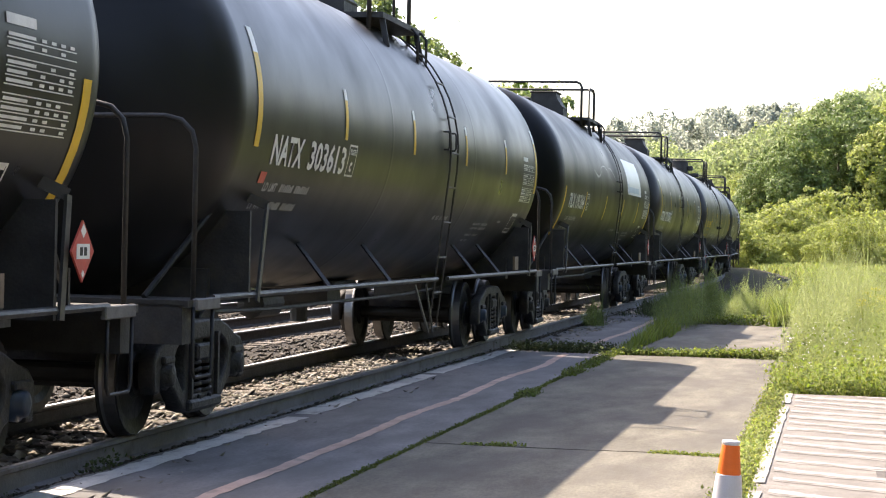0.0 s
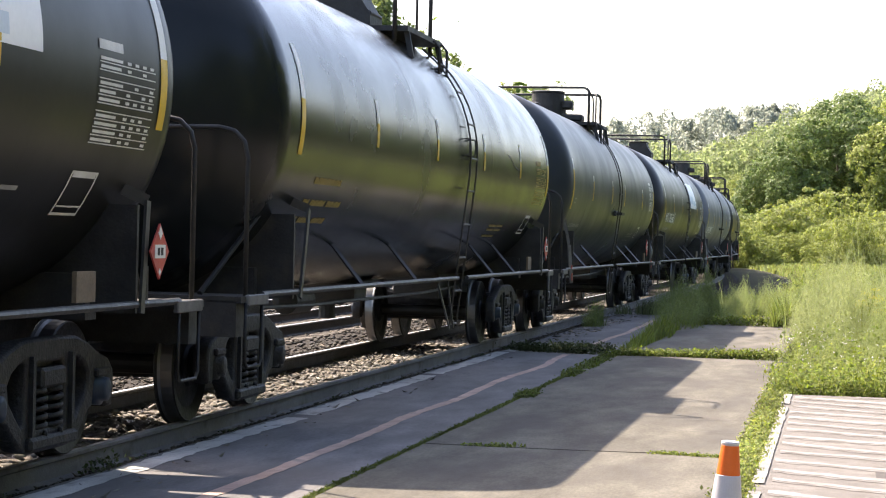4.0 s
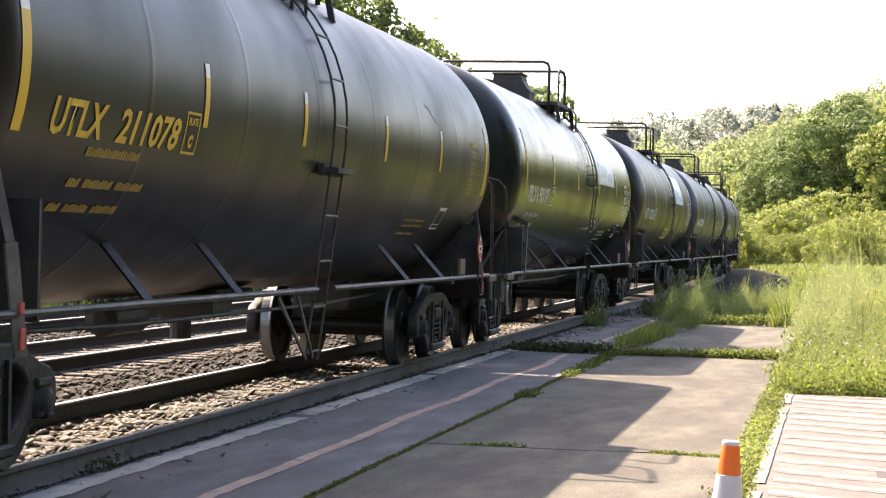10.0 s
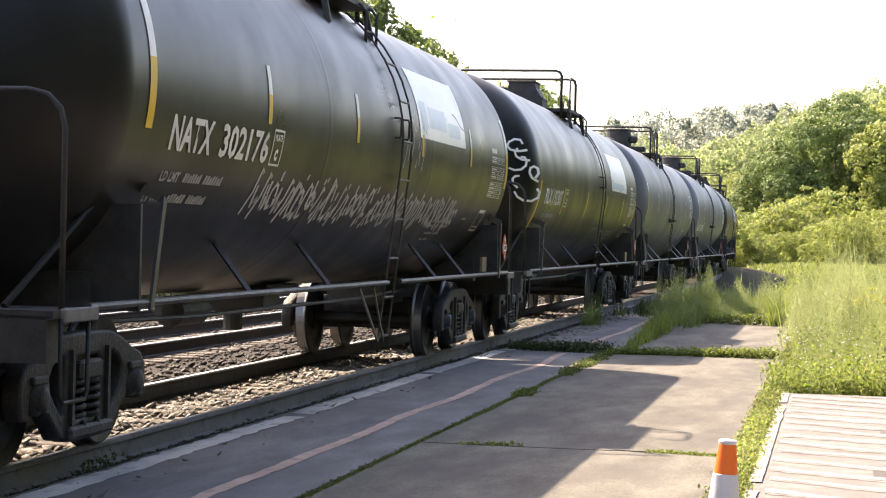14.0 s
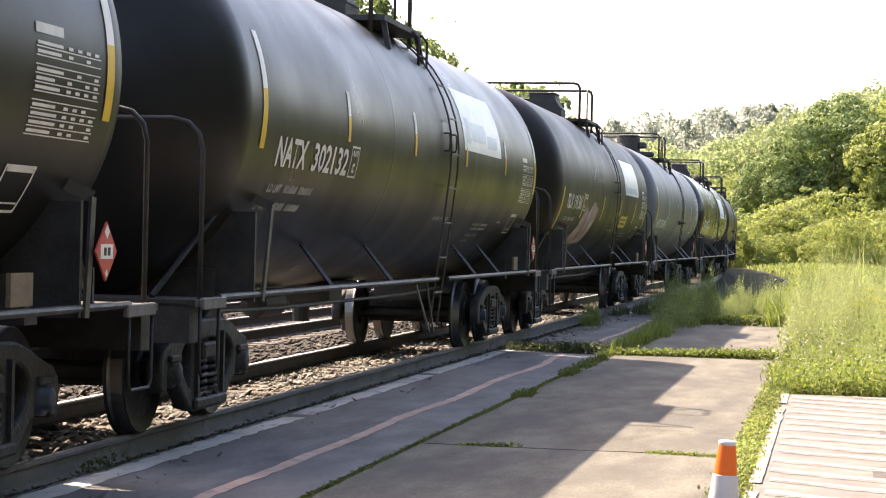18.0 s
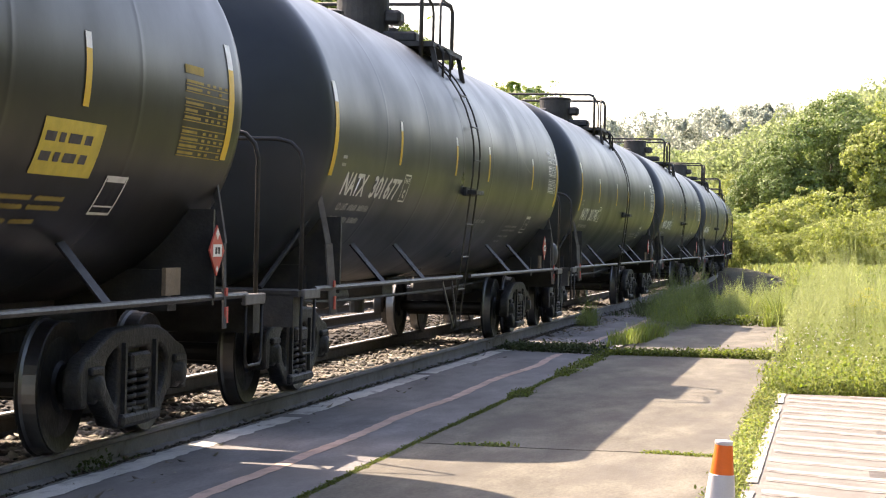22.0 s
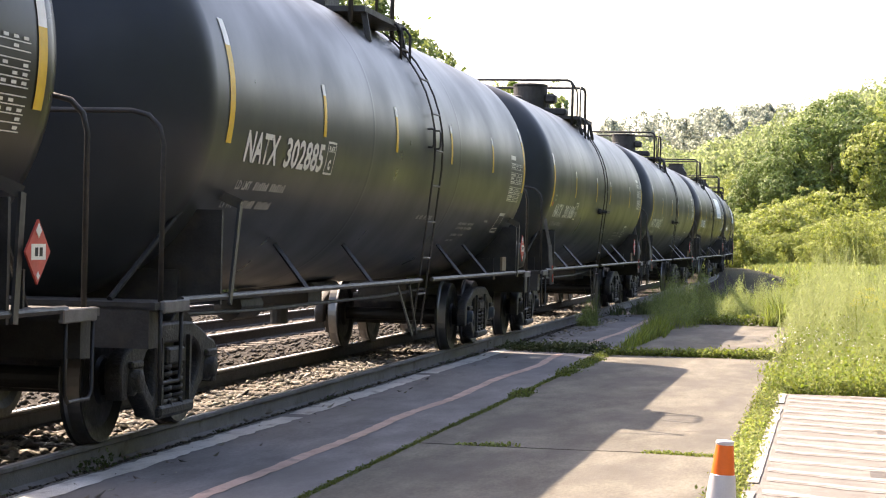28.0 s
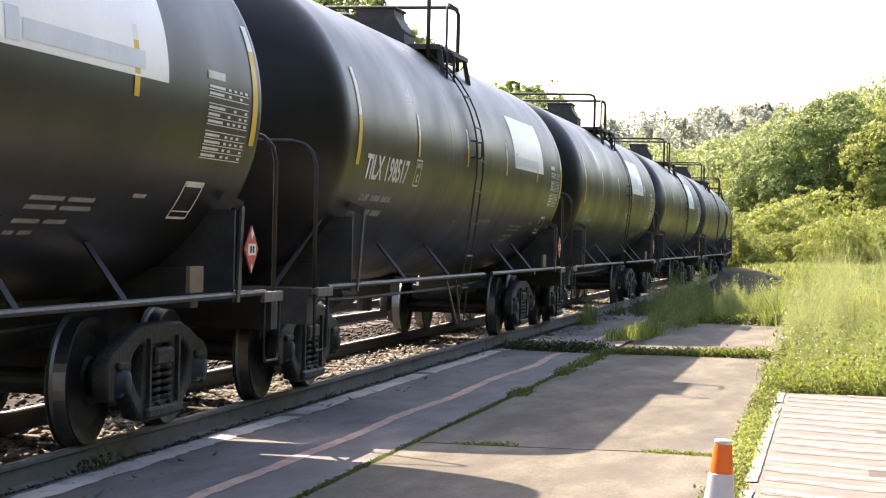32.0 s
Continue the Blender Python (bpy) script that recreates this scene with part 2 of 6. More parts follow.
for tname, off in (("near_track", 0.0), ("far_track", -SPACING), ("third_track", -2 * SPACING)):
    tr = thing("railway_track", "rusty steel rails on old timber ties" if off == 0 else "neighbouring railway track with bright rail heads", "track", kind="structure")
    tracks[tname] = tr
    for side in (-0.75, 0.75):
        me = swept(RAIL_PROFILE, S_LIST, off + side, [M_RAIL_DUST if off == 0 and side > 0 else M_RAIL, M_RAILTOP_SHADED if off == 0 and side > 0 else M_RAILTOP])
        idx = [1 if (i % len(RAIL_PROFILE)) == 1 else 0 for i in range(len(me.polygons))]
        me.polygons.foreach_set("material_index", idx)
        part("rail", me, None, tr)
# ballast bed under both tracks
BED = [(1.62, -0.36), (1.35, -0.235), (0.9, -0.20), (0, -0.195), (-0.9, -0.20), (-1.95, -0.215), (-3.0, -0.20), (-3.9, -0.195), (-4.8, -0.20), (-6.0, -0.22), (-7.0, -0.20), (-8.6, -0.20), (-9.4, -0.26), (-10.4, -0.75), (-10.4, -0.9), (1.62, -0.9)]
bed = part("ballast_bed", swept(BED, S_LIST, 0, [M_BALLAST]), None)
tagged(bed, "crushed dark stone ballast under the tracks", "ballast", kind="structure")


# ---- platform ----
PZ = -0.15
platform = thing("platform", "worn concrete station platform with weeds in its joints", "platform", kind="structure")


def slab(x0, x1, y0, y1, dz=0.0, material=None):
    """A concrete slab with slightly uneven, worn edges."""
    rng = random.Random(int(x0 * 31 + y0 * 7))
    bm = bmesh.new()
    nx, ny = 6, max(4, int((y1 - y0) / 0.5))
    top = []
    for j in range(ny + 1):
        row = []
        for i in range(nx + 1):
            x, y = x0 + (x1 - x0) * i / nx, y0 + (y1 - y0) * j / ny
            if i in (0, nx):
                x += rng.uniform(-0.012, 0.012)
            if j in (0, ny):
                y += rng.uniform(-0.015, 0.015)
            row.append(bm.verts.new((x, y, PZ + dz + 0.008 * noise.noise((x * 0.7, y * 0.5, 3)))))
        top.append(row)
    for j in range(ny):
        for i in range(nx):
            bm.faces.new((top[j][i], top[j][i + 1], top[j + 1][i + 1], top[j + 1][i]))
    rim = [top[0][i] for i in range(nx + 1)] + [top[j][nx] for j in range(1, ny + 1)] + [top[ny][i] for i in range(nx - 1, -1, -1)] + [top[j][0] for j in range(ny - 1, 0, -1)]
    for f in bm.faces:
        f.smooth = True
    rim = [bm.verts.new(v.co) for v in rim]
    low = [bm.verts.new((v.co.x, v.co.y, PZ - 0.3)) for v in rim]
    for a in range(len(rim)):
        b = (a + 1) % len(rim)
        bm.faces.new((rim[b], rim[a], low[a], low[b]))
    return part("slab", bm, material or M_CONCRETE, platform)


for y0, y1 in zip((-9, 9.3, 30.4, 43.6), (9.3, 30.4, 43.6, 56)):
    slab(-5.02, -3.34, y0 + 0.03, y1 - 0.03, 0.0 if y0 < 30 else -0.02, M_GREYSLAB)
for y0, y1 in zip((-9, 2.6, 9.5, 16.4, 30.4, 43.6), (2.6, 9.5, 16.4, 30.4, 43.6, 50)):
    slab(-3.28, -0.80, y0 + 0.03, y1 - 0.03, 0.0 if y0 < 30 else -0.03)


def painted_line(name, xc, w, y0, y1, material, wob, label, gaps=(), z=0.005):
    """A worn painted line along the platform with ragged edges."""
    rng = random.Random(int(xc * 10))
    bm = bmesh.new()
    prev, y = None, y0
    while y < y1:
        off = wob * noise.noise((y * 0.35, xc, 0)) * 2
        a, b = w * (0.5 + rng.uniform(-0.10, 0.10)), w * (0.5 + rng.uniform(-0.10, 0.10))
        zz = PZ + z + 0.008 * noise.noise((xc * 0.7, y * 0.5, 3)) + (0.0 if y < 30.4 else -0.02)
        pair = (bm.verts.new((xc + off - a, y, zz)), bm.verts.new((xc + off + b, y, zz)))
        if prev and not any(g0 < y < g1 for g0, g1 in gaps):
            bm.faces.new((prev[0], prev[1], pair[1], pair[0]))
        prev = pair
        y += 0.16
    return part(name, bm, material, platform, label)


painted_line("edge_line", -4.865, 0.205, -8.5, 33.2, M_KERB, 0.012, "worn white edge line", [(18.3, 18.6), (24.6, 24.8), (30.2, 30.6)])
painted_line("warning_line", -3.89, 0.11, -8.5, 45.0, M_PINK, 0.05, "faded pinkish line", [(30.2, 30.7)])
# old hairline cracks and stains on the slabs
M_CRACK = mat("dark_crack", (0.09, 0.085, 0.08), 0.95, 0, 0.2, 9)
rng = random.Random(11)
for cx, cy, dx, n in ((-3.2, 22.8, 0.24, 9), (-2.4, 26.0, 0.2, 8), (-2.0, 19.5, 0.16, 9), (-1.5, 18.3, 0.13, 7), (-2.9, 12.6, 0.2, 9), (-4.9, 21.0, 0.2, 7), (-2.2, 35.2, 0.22, 7)):
    bm = bmesh.new()
    prev, yy = None, cy
    for i in range(n):
        yy += rng.uniform(-0.09, 0.09)
        w = 0.005 + 0.009 * rng.random()
        x = cx + dx * i
        zz = PZ + 0.005 + 0.008 * noise.noise((x * 0.7, yy * 0.5, 3))
        pair = (bm.verts.new((x, yy - w, zz)), bm.verts.new((x, yy + w, zz)))
        if prev:
            bm.faces.new((prev[0], pair[0], pair[1], prev[1]))
        prev = pair
    part("crack", bm, M_CRACK, platform)

# a broken concrete edging strip beside the slabs
for i in range(14):
    y = 9.8 + i * 1.45
    bm = box(-0.83, -0.68 + rng.uniform(-0.012, 0.012), y + 0.004, y + 1.446, PZ - 0.25, PZ + (-0.006 if i == 5 else 0.009) + rng.uniform(-0.002, 0.003), bevel=0.006)
    part("edging", bm, M_CONCRETE, platform)

# painted pad
pad = thing("paved_pad", "pinkish grey paved pad with wavy white painted stripes", "pavement", kind="structure")
part("pad_surface", grid_mesh(span(-0.56, 9.0, 30), span(-8, 23.1, 60), lambda x, y: PZ + 0.03, M_PAD), None, pad)
part("pad_edge", box(-0.565, 9.0, -8, 23.12, PZ - 0.3, PZ + 0.0), M_PAD, pad)
rng = random.Random(21)
y = 4.0
while y < 26.0:
    bm, wash = bmesh.new(), bmesh.new()
    prev = before = None
    slant, ph = -0.52 + rng.uniform(-0.05, 0.05), rng.random() * 9
    wide = rng.uniform(0.75, 1.25)
    x = -0.45 + rng.uniform(0, 0.03)
    while x < 4.0:
        yy = y + slant * x + 0.05 * x * x * 0.5 + 0.12 * noise.noise((x * 0.9, ph, 0)) + 0.08 * noise.noise((x * 2.6, ph, 4))
        w = 0.085 * wide * (0.55 + 0.9 * abs(noise.noise((x * 3.1, ph, 9))) + rng.random() * 0.35)
        if rng.random() < 0.02 or yy > 23.0:
            prev = None
        if yy > 22.95:
            before = None
            x += 0.06
            continue
        zz = PZ + 0.037
        pair = (bm.verts.new((x, yy - w, zz)), bm.verts.new((x, yy + w, zz)))
        if prev:
            bm.faces.new((prev[0], pair[0], pair[1], prev[1]))
        prev = pair
        e = w + 0.05 + 0.06 * rng.random()
        edge = (wash.verts.new((x, yy - e, zz - 0.003)), wash.verts.new((x, yy + e * 0.8, zz - 0.003)))
        if before:
            wash.faces.new((before[0], edge[0], edge[1], before[1]))
        before = edge
        x += 0.06
    if len(bm.faces) > 4:
        stripe = part("painted_stripe", bm, M_WHITE_LINE, pad)
        part("worn_fringe", wash, M_WASH, stripe)
    y += rng.uniform(0.58, 0.74)
# the pad's painted border
bm = bmesh.new()
prev, y = None, 2.0
while y < 23.05:
    zz = PZ + 0.041
    pair = (bm.verts.new((-0.555, y, zz)), bm.verts.new((-0.47 + 0.012 * noise.noise((y * 1.9, 3, 0)), y, zz)))
    if prev and noise.noise((y * 1.1, 7, 0)) > -0.35:
        bm.faces.new((prev[0], prev[1], pair[1], pair[0]))
    prev = pair
    y += 0.1
part("painted_border", bm, M_WHITE_LINE, pad)

# soil strip between the slabs and the pad
part("verge_strip", box(-0.685, -0.567, -8, 23.1, PZ - 0.3, PZ - 0.025), M_SOIL, pad)
# darker repairs in the pad
for x0, x1, y0, y1 in ((0.42, 1.30, 18.1, 18.75), (0.30, 1.15, 15.0, 15.75), (1.4, 2.2, 20.6, 21.2)):
    part("repair_patch", grid_mesh(span(x0, x1, 5), span(y0, y1, 5), lambda x, y: PZ + 0.032, M_PATCH), None, pad)

# traffic cone
cone = thing("traffic_cone", "orange traffic cone with a pale reflective collar on the platform edge", "traffic cone", at=pose(-0.438, 8.0, PZ + 0.01, 1.0, 2.6, 12))
part("base", box(-0.19, 0.19, -0.19, 0.19, 0, 0.035, bevel=0.012), M_ORANGE, cone)


def cone_ring(z0, z1, extra=0.0):
    r = lambda z: 0.033 + (0.91 - z) * 0.105 + extra
    return turn([(z0, r(z0) - 0.004), (z0 + 0.004, r(z0)), (z1 - 0.004, r(z1)), (z1, r(z1) - 0.006)], axis="z", sides=36)


part("body", cone_ring(0.03, 0.90), M_ORANGE, cone, smooth=False)
part("rim", turn([(0.895, 0.033), (0.905, 0.036), (0.912, 0.034), (0.914, 0.02)], axis="z", sides=36), M_COLLAR, cone, "worn pale rim")
part("collar", cone_ring(0.62, 0.785, 0.0025), M_COLLAR, cone, "pale reflective collar")
part("collar", cone_ring(0.38, 0.50, 0.0025), M_COLLAR, cone, "pale reflective collar")


# ---- ties and ballast stones ----
TIE_MESH = [mesh_of(box(-1.3 + 0.02 * i, 1.3 - 0.015 * i, -0.115, 0.115, -0.36, -0.175 - 0.004 * i, bevel=0.012), M_TIE) for i in range(3)]
rng = random.Random(7)
for tname, off, s0, s1 in (("near_track", 0.0, 8.0, 75.0), ("far_track", -SPACING, 14.0, 80.0)):
    s = s0
    while s < s1:
        x, y, th = track_at(s, off + rng.uniform(-0.04, 0.04))
        part("tie", rng.choice(TIE_MESH), None, tracks[tname], at=pose(x, y, rng.uniform(-0.006, 0.006), 0, 0, math.degrees(th) + rng.uniform(-1.2, 1.2)))
        s += 0.53


def stones(n, s0, s1, v0, v1, base, seed, material, fine=1.0):
    """Loose angular ballast stones as one mesh."""
    g = np.random.default_rng(seed)
    s = s0 + (s1 - s0) * g.random(n) ** 1.5
    v = v0 + (v1 - v0) * g.random(n)
    size = (0.014 + 0.042 * g.random(n) ** 2) * fine
    shape = np.array([(1, 0, 0), (-1, 0, 0), (0, 1, 0), (0, -1, 0), (0, 0, 1), (0, 0, -1)], float)
    faces = np.array([(0, 2, 4), (2, 1, 4), (1, 3, 4), (3, 0, 4), (2, 0, 5), (1, 2, 5), (3, 1, 5), (0, 3, 5)])
    pts = shape[None] * (0.7 + 0.7 * g.random((n, 6, 1))) * size[:, None, None] * np.array([1.5, 1.1, 0.62])
    ang = g.random(n) * 6.28
    tilt = (g.random(n) - 0.5) * 2.2
    c, d = np.cos(ang), np.sin(ang)
    x = pts[..., 0] * c[:, None] - pts[..., 1] * d[:, None]
    y = pts[..., 0] * d[:, None] + pts[..., 1] * c[:, None]
    z = pts[..., 2] + x * np.tan(tilt)[:, None] * 0.5
    co = np.stack([x + TRACK_X + v[:, None], y + s[:, None], z + base + size[:, None] * 0.25], -1).reshape(-1, 3)
    fs = (faces[None] + (np.arange(n) * 6)[:, None, None]).reshape(-1, 3)
    return np_mesh(co, fs, material)


def np_mesh(co, fs, material):
    me = bpy.data.meshes.new("mesh")
    k = fs.shape[1]
    me.vertices.add(len(co))
    me.vertices.foreach_set("co", np.asarray(co, dtype=np.float32).ravel())
    me.loops.add(fs.size)
    me.loops.foreach_set("vertex_index", fs.astype(np.int32).ravel())
    me.polygons.add(len(fs))
    me.polygons.foreach_set("loop_start", np.arange(0, fs.size, k, dtype=np.int32))
    me.update(calc_edges=True)
    me.materials.append(material)
    return me


def island_colour(m, value=0.35, hue=0.03, sat=0.2):
    """Lets each loose piece of a joined mesh take its own shade."""
    nt = m.node_tree
    n, k = nt.nodes, nt.links.new
    bs = n["Principled BSDF"]
    src = bs.inputs["Base Color"].links[0].from_socket
    geo, h = n.new("ShaderNodeNewGeometry"), n.new("ShaderNodeHueSaturation")
    rnd = geo.outputs["Random Per Island"]

    def spread(a, b, mulby):
        w, r = n.new("ShaderNodeMath"), n.new("ShaderNodeMapRange")
        w.operation = "MULTIPLY"
        w.inputs[1].default_value = mulby
        fr = n.new("ShaderNodeMath")
        fr.operation = "FRACT"
        k(rnd, w.inputs[0])
        k(w.outputs[0], fr.inputs[0])
        r.inputs["To Min"].default_value, r.inputs["To Max"].default_value = a, b
        k(fr.outputs[0], r.inputs["Value"])
        return r.outputs["Result"]

    k(spread(1 - value, 1 + value, 1.0), h.inputs["Value"])
    k(spread(0.5 - hue, 0.5 + hue, 17.3), h.inputs["Hue"])
    k(spread(1 - sat, 1 + sat, 7.7), h.inputs["Saturation"])
    k(src, h.inputs["Color"])
    k(h.outputs["Color"], bs.inputs["Base Color"])
    return m


island_colour(M_STONE, 0.85, 0.03, 0.5)
island_colour(M_STONE_DARK, 0.7, 0.03, 0.4)
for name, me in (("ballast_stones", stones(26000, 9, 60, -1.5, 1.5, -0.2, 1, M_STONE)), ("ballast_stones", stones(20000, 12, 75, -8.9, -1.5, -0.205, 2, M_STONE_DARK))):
    tagged(part(name, me, None), "loose angular grey and brown ballast stones between the rails", "ballast", kind="stuff")


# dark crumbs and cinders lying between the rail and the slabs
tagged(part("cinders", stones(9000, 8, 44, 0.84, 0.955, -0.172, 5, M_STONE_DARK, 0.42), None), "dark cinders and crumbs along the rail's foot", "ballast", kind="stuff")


# ---- tank cars ----
TANK_R, TANK_Z, TANK_H = 1.55, 2.52, 7.615
HEAD = 0.76
CAR_L, TRUCK_U = 18.2, 6.85
PIPE_X, PIPE_Z = 1.497, 1.056


def paint(name, colour, rough, dirt, seed, dust_glare=0.45, spec=0.36):
    """Weathered gloss paint of a tank: long faint streaks down its sides, dusty patches, a crown paled for sun glare.
    """
    m = mat(name, colour, rough, 0, 0.12, 0.35, 0.03, 9, spec=spec, spots=(dirt, 0.9, 0.56, 0.86))
    nt = m.node_tree
    for nd in nt.nodes:
        if nd.type == "TEX_NOISE":
            nd.noise_dimensions = "4D"
            nd.inputs["W"].default_value = seed
            info = nt.nodes.new("ShaderNodeObjectInfo")
            mul = nt.nodes.new("ShaderNodeMath")
            mul.operation = "MULTIPLY"
            mul.inputs[1].default_value = 31.0
            nt.links.new(info.outputs["Random"], mul.inputs[0])
            nt.links.new(mul.outputs[0], nd.inputs["W"])
    # pale dusty tint on upward faces; it also paints in the crown's sun glare
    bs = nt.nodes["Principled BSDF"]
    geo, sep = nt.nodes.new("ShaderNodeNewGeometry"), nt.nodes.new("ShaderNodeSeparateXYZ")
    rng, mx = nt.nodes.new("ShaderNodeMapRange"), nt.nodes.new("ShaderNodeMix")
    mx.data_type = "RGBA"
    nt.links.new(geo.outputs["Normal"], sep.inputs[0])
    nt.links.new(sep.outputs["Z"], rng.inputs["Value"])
    for key, v in (("From Min", 0.35), ("From Max", 0.95), ("To Min", 0.0), ("To Max", dust_glare)):
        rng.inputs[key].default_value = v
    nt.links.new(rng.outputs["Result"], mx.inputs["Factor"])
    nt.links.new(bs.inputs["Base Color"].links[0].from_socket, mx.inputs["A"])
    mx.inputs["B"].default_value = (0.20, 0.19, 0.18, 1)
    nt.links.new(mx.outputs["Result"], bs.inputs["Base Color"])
    return m


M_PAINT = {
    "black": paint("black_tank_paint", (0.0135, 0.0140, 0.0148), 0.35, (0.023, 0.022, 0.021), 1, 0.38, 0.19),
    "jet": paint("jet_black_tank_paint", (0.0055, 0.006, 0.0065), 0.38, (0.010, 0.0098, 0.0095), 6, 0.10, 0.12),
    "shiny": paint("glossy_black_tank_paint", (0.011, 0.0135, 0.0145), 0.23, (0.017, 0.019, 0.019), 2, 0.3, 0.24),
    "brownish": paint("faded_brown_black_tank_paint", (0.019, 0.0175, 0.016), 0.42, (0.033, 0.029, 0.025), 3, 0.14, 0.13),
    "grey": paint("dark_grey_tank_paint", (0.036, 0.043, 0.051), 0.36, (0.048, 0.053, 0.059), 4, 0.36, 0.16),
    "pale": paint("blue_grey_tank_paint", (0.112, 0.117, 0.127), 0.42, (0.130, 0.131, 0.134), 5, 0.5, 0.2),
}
M_RUSTPATCH = mat("bare_rusty_patch", (0.42, 0.32, 0.27), 0.9, 0, 0.3, 3, 0.3, 40, spots=((0.24, 0.13, 0.09), 4, 0.5, 0.68))
M_PANEL = mat("white_vinyl_panel", (0.88, 0.88, 0.88), 0.35, 0, 0.05, 1.5)
M_PANEL_BLUE = mat("pale_blue_print", (0.60, 0.68, 0.76), 0.4, 0, 0.08, 3)
M_SPRAY = mat("pale_spray_paint", (0.42, 0.43, 0.43), 0.7, 0, 0.2, 6)
M_TAN = mat("tan_board", (0.20, 0.15, 0.10), 0.8, 0, 0.25, 6)
M_DUSTY = mat("dusty_step_plate", (0.13, 0.125, 0.12), 0.7, 0, 0.3, 6)
M_TANKGREY = mat("grey_air_tank_paint", (0.062, 0.066, 0.074), 0.6, 0, 0.25, 5, 0.2, 40)
M_DIM = mat("faded_stencil_paint", (0.33, 0.33, 0.32), 0.7, 0, 0.2, 8)
M_DIM_Y = mat("faded_yellow_stencil", (0.33, 0.24, 0.05), 0.7, 0, 0.2, 8)
M_SCUFF = mat("faint_scuff", (0.10, 0.098, 0.094), 0.45, 0, 0.3, 8)
M_SMEAR = mat("chalky_smear", (0.21, 0.208, 0.205), 0.4, 0, 0.3, 8)
M_BOXY = mat("yellow_notice", (0.60, 0.47, 0.06), 0.6, 0, 0.12, 8)


def on_tank(u, arc, out=0.005):
    """A point on the tank's right side: u along it, arc metres round it from its widest line."""
    a = arc / TANK_R
    return Vector(((TANK_R + out) * math.cos(a), u, TANK_Z + (TANK_R + out) * math.sin(a)))


def arc_of(z):
    return TANK_R * math.asin((z - TANK_Z) / TANK_R)


def add_patch(bm, u0, u1, a0, a1, lean=0.0, out=0.005, n=6, idx=0):
    """A painted rectangle lying on the tank, a0..a1 round it; lean shifts its top along u."""
    rows = []
    for i in range(n + 1):
        f = i / n
        a = a0 + (a1 - a0) * f
        rows.append((bm.verts.new(on_tank(u0 + lean * f, a, out)), bm.verts.new(on_tank(u1 + lean * f, a, out))))
    for p, q in zip(rows, rows[1:]):
        bm.faces.new((p[0], p[1], q[1], q[0])).material_index = idx
    return bm


def patch(*a, **k):
    return add_patch(bmesh.new(), *a, **k)


def add_stroke(bm, pts, width, out=0.006):
    """A painted stroke along (u, arc) points."""
    prev = None
    for i, (u, a) in enumerate(pts):
        q, r = pts[max(i - 1, 0)], pts[min(i + 1, len(pts) - 1)]
        d = Vector((r[0] - q[0], r[1] - q[1])).normalized() * width / 2
        pair = (bm.verts.new(on_tank(u - d.y, a + d.x, out)), bm.verts.new(on_tank(u + d.y, a - d.x, out)))
        if prev:
            bm.faces.new((prev[0], prev[1], pair[1], pair[0]))
        prev = pair
    return bm


def lettering(text, u, z, height, material, width=None, lean=0.0, bold=0.0085):
    """Words painted on the tank, from u on, with their foot at height z."""
    cu = bpy.data.curves.new("text", "FONT")
    cu.body, cu.size, cu.resolution_u, cu.offset, cu.shear = text, height / 0.70, 2, bold, lean
    tmp = bpy.data.objects.new("text", cu)
    scene.collection.objects.link(tmp)
    me = bpy.data.meshes.new_from_object(tmp.evaluated_get(bpy.context.evaluated_depsgraph_get()))
    bpy.data.objects.remove(tmp)
    n = len(me.vertices)
    co = np.empty(n * 3)
    me.vertices.foreach_get("co", co)
    co = co.reshape(-1, 3)
    w = co[:, 0].max() - co[:, 0].min()
    k = (width / w) if width else 1.0
    a0 = arc_of(z)
    out = [on_tank(u + (x - co[:, 0].min()) * k, a0 + y, 0.006) for x, y, _ in co]
    me.vertices.foreach_set("co", np.array(out).ravel())
    me.materials.append(material)
    me.update()
    return me


def add_bar(bm, p, q, w, h):
    """A flat bar from p to q, w wide across and h deep."""
    p, q = Vector(p), Vector(q)
    d = q - p
    m = Matrix.Translation((p + q) / 2) @ d.to_track_quat("Y", "Z").to_matrix().to_4x4()
    return add_box(bm, -w / 2, w / 2, -d.length / 2, d.length / 2, -h / 2, h / 2, m=m)


def bar(p, q, w, h):
    return add_bar(bmesh.new(), p, q, w, h)


def tank_bm(seams, near):
    prof = []
    for i in range(10):
        a = math.pi / 2 * i / 9
        prof.append((-near - (HEAD + TANK_H - near) * math.cos(a), max(0.02, TANK_R * math.sin(a))))
    prof.append((-near + 0.06, TANK_R))
    for s in seams:
        prof += [(s - 0.08, TANK_R), (s - 0.03, TANK_R), (s - 0.012, TANK_R + 0.0016), (s + 0.012, TANK_R + 0.0016), (s + 0.03, TANK_R), (s + 0.08, TANK_R)]
    prof.append((TANK_H - 0.06, TANK_R))
    for i in range(10):
        a = math.pi / 2 * (1 - i / 9)
        prof.append((TANK_H + HEAD * math.cos(a), max(0.02, TANK_R * math.sin(a))))
    return turn(prof, axis="y", sides=96, centre=(0, 0, TANK_Z))


SEAMS = {1: [-2.3, 2.4], 2: [-5.4, -3.2, -1.05, 1.1, 3.25, 5.4]}
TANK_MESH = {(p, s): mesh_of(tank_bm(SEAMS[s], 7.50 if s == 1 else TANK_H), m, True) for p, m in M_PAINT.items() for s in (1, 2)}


def make(bm, material, smooth=False):
    return mesh_of(bm, material, smooth)


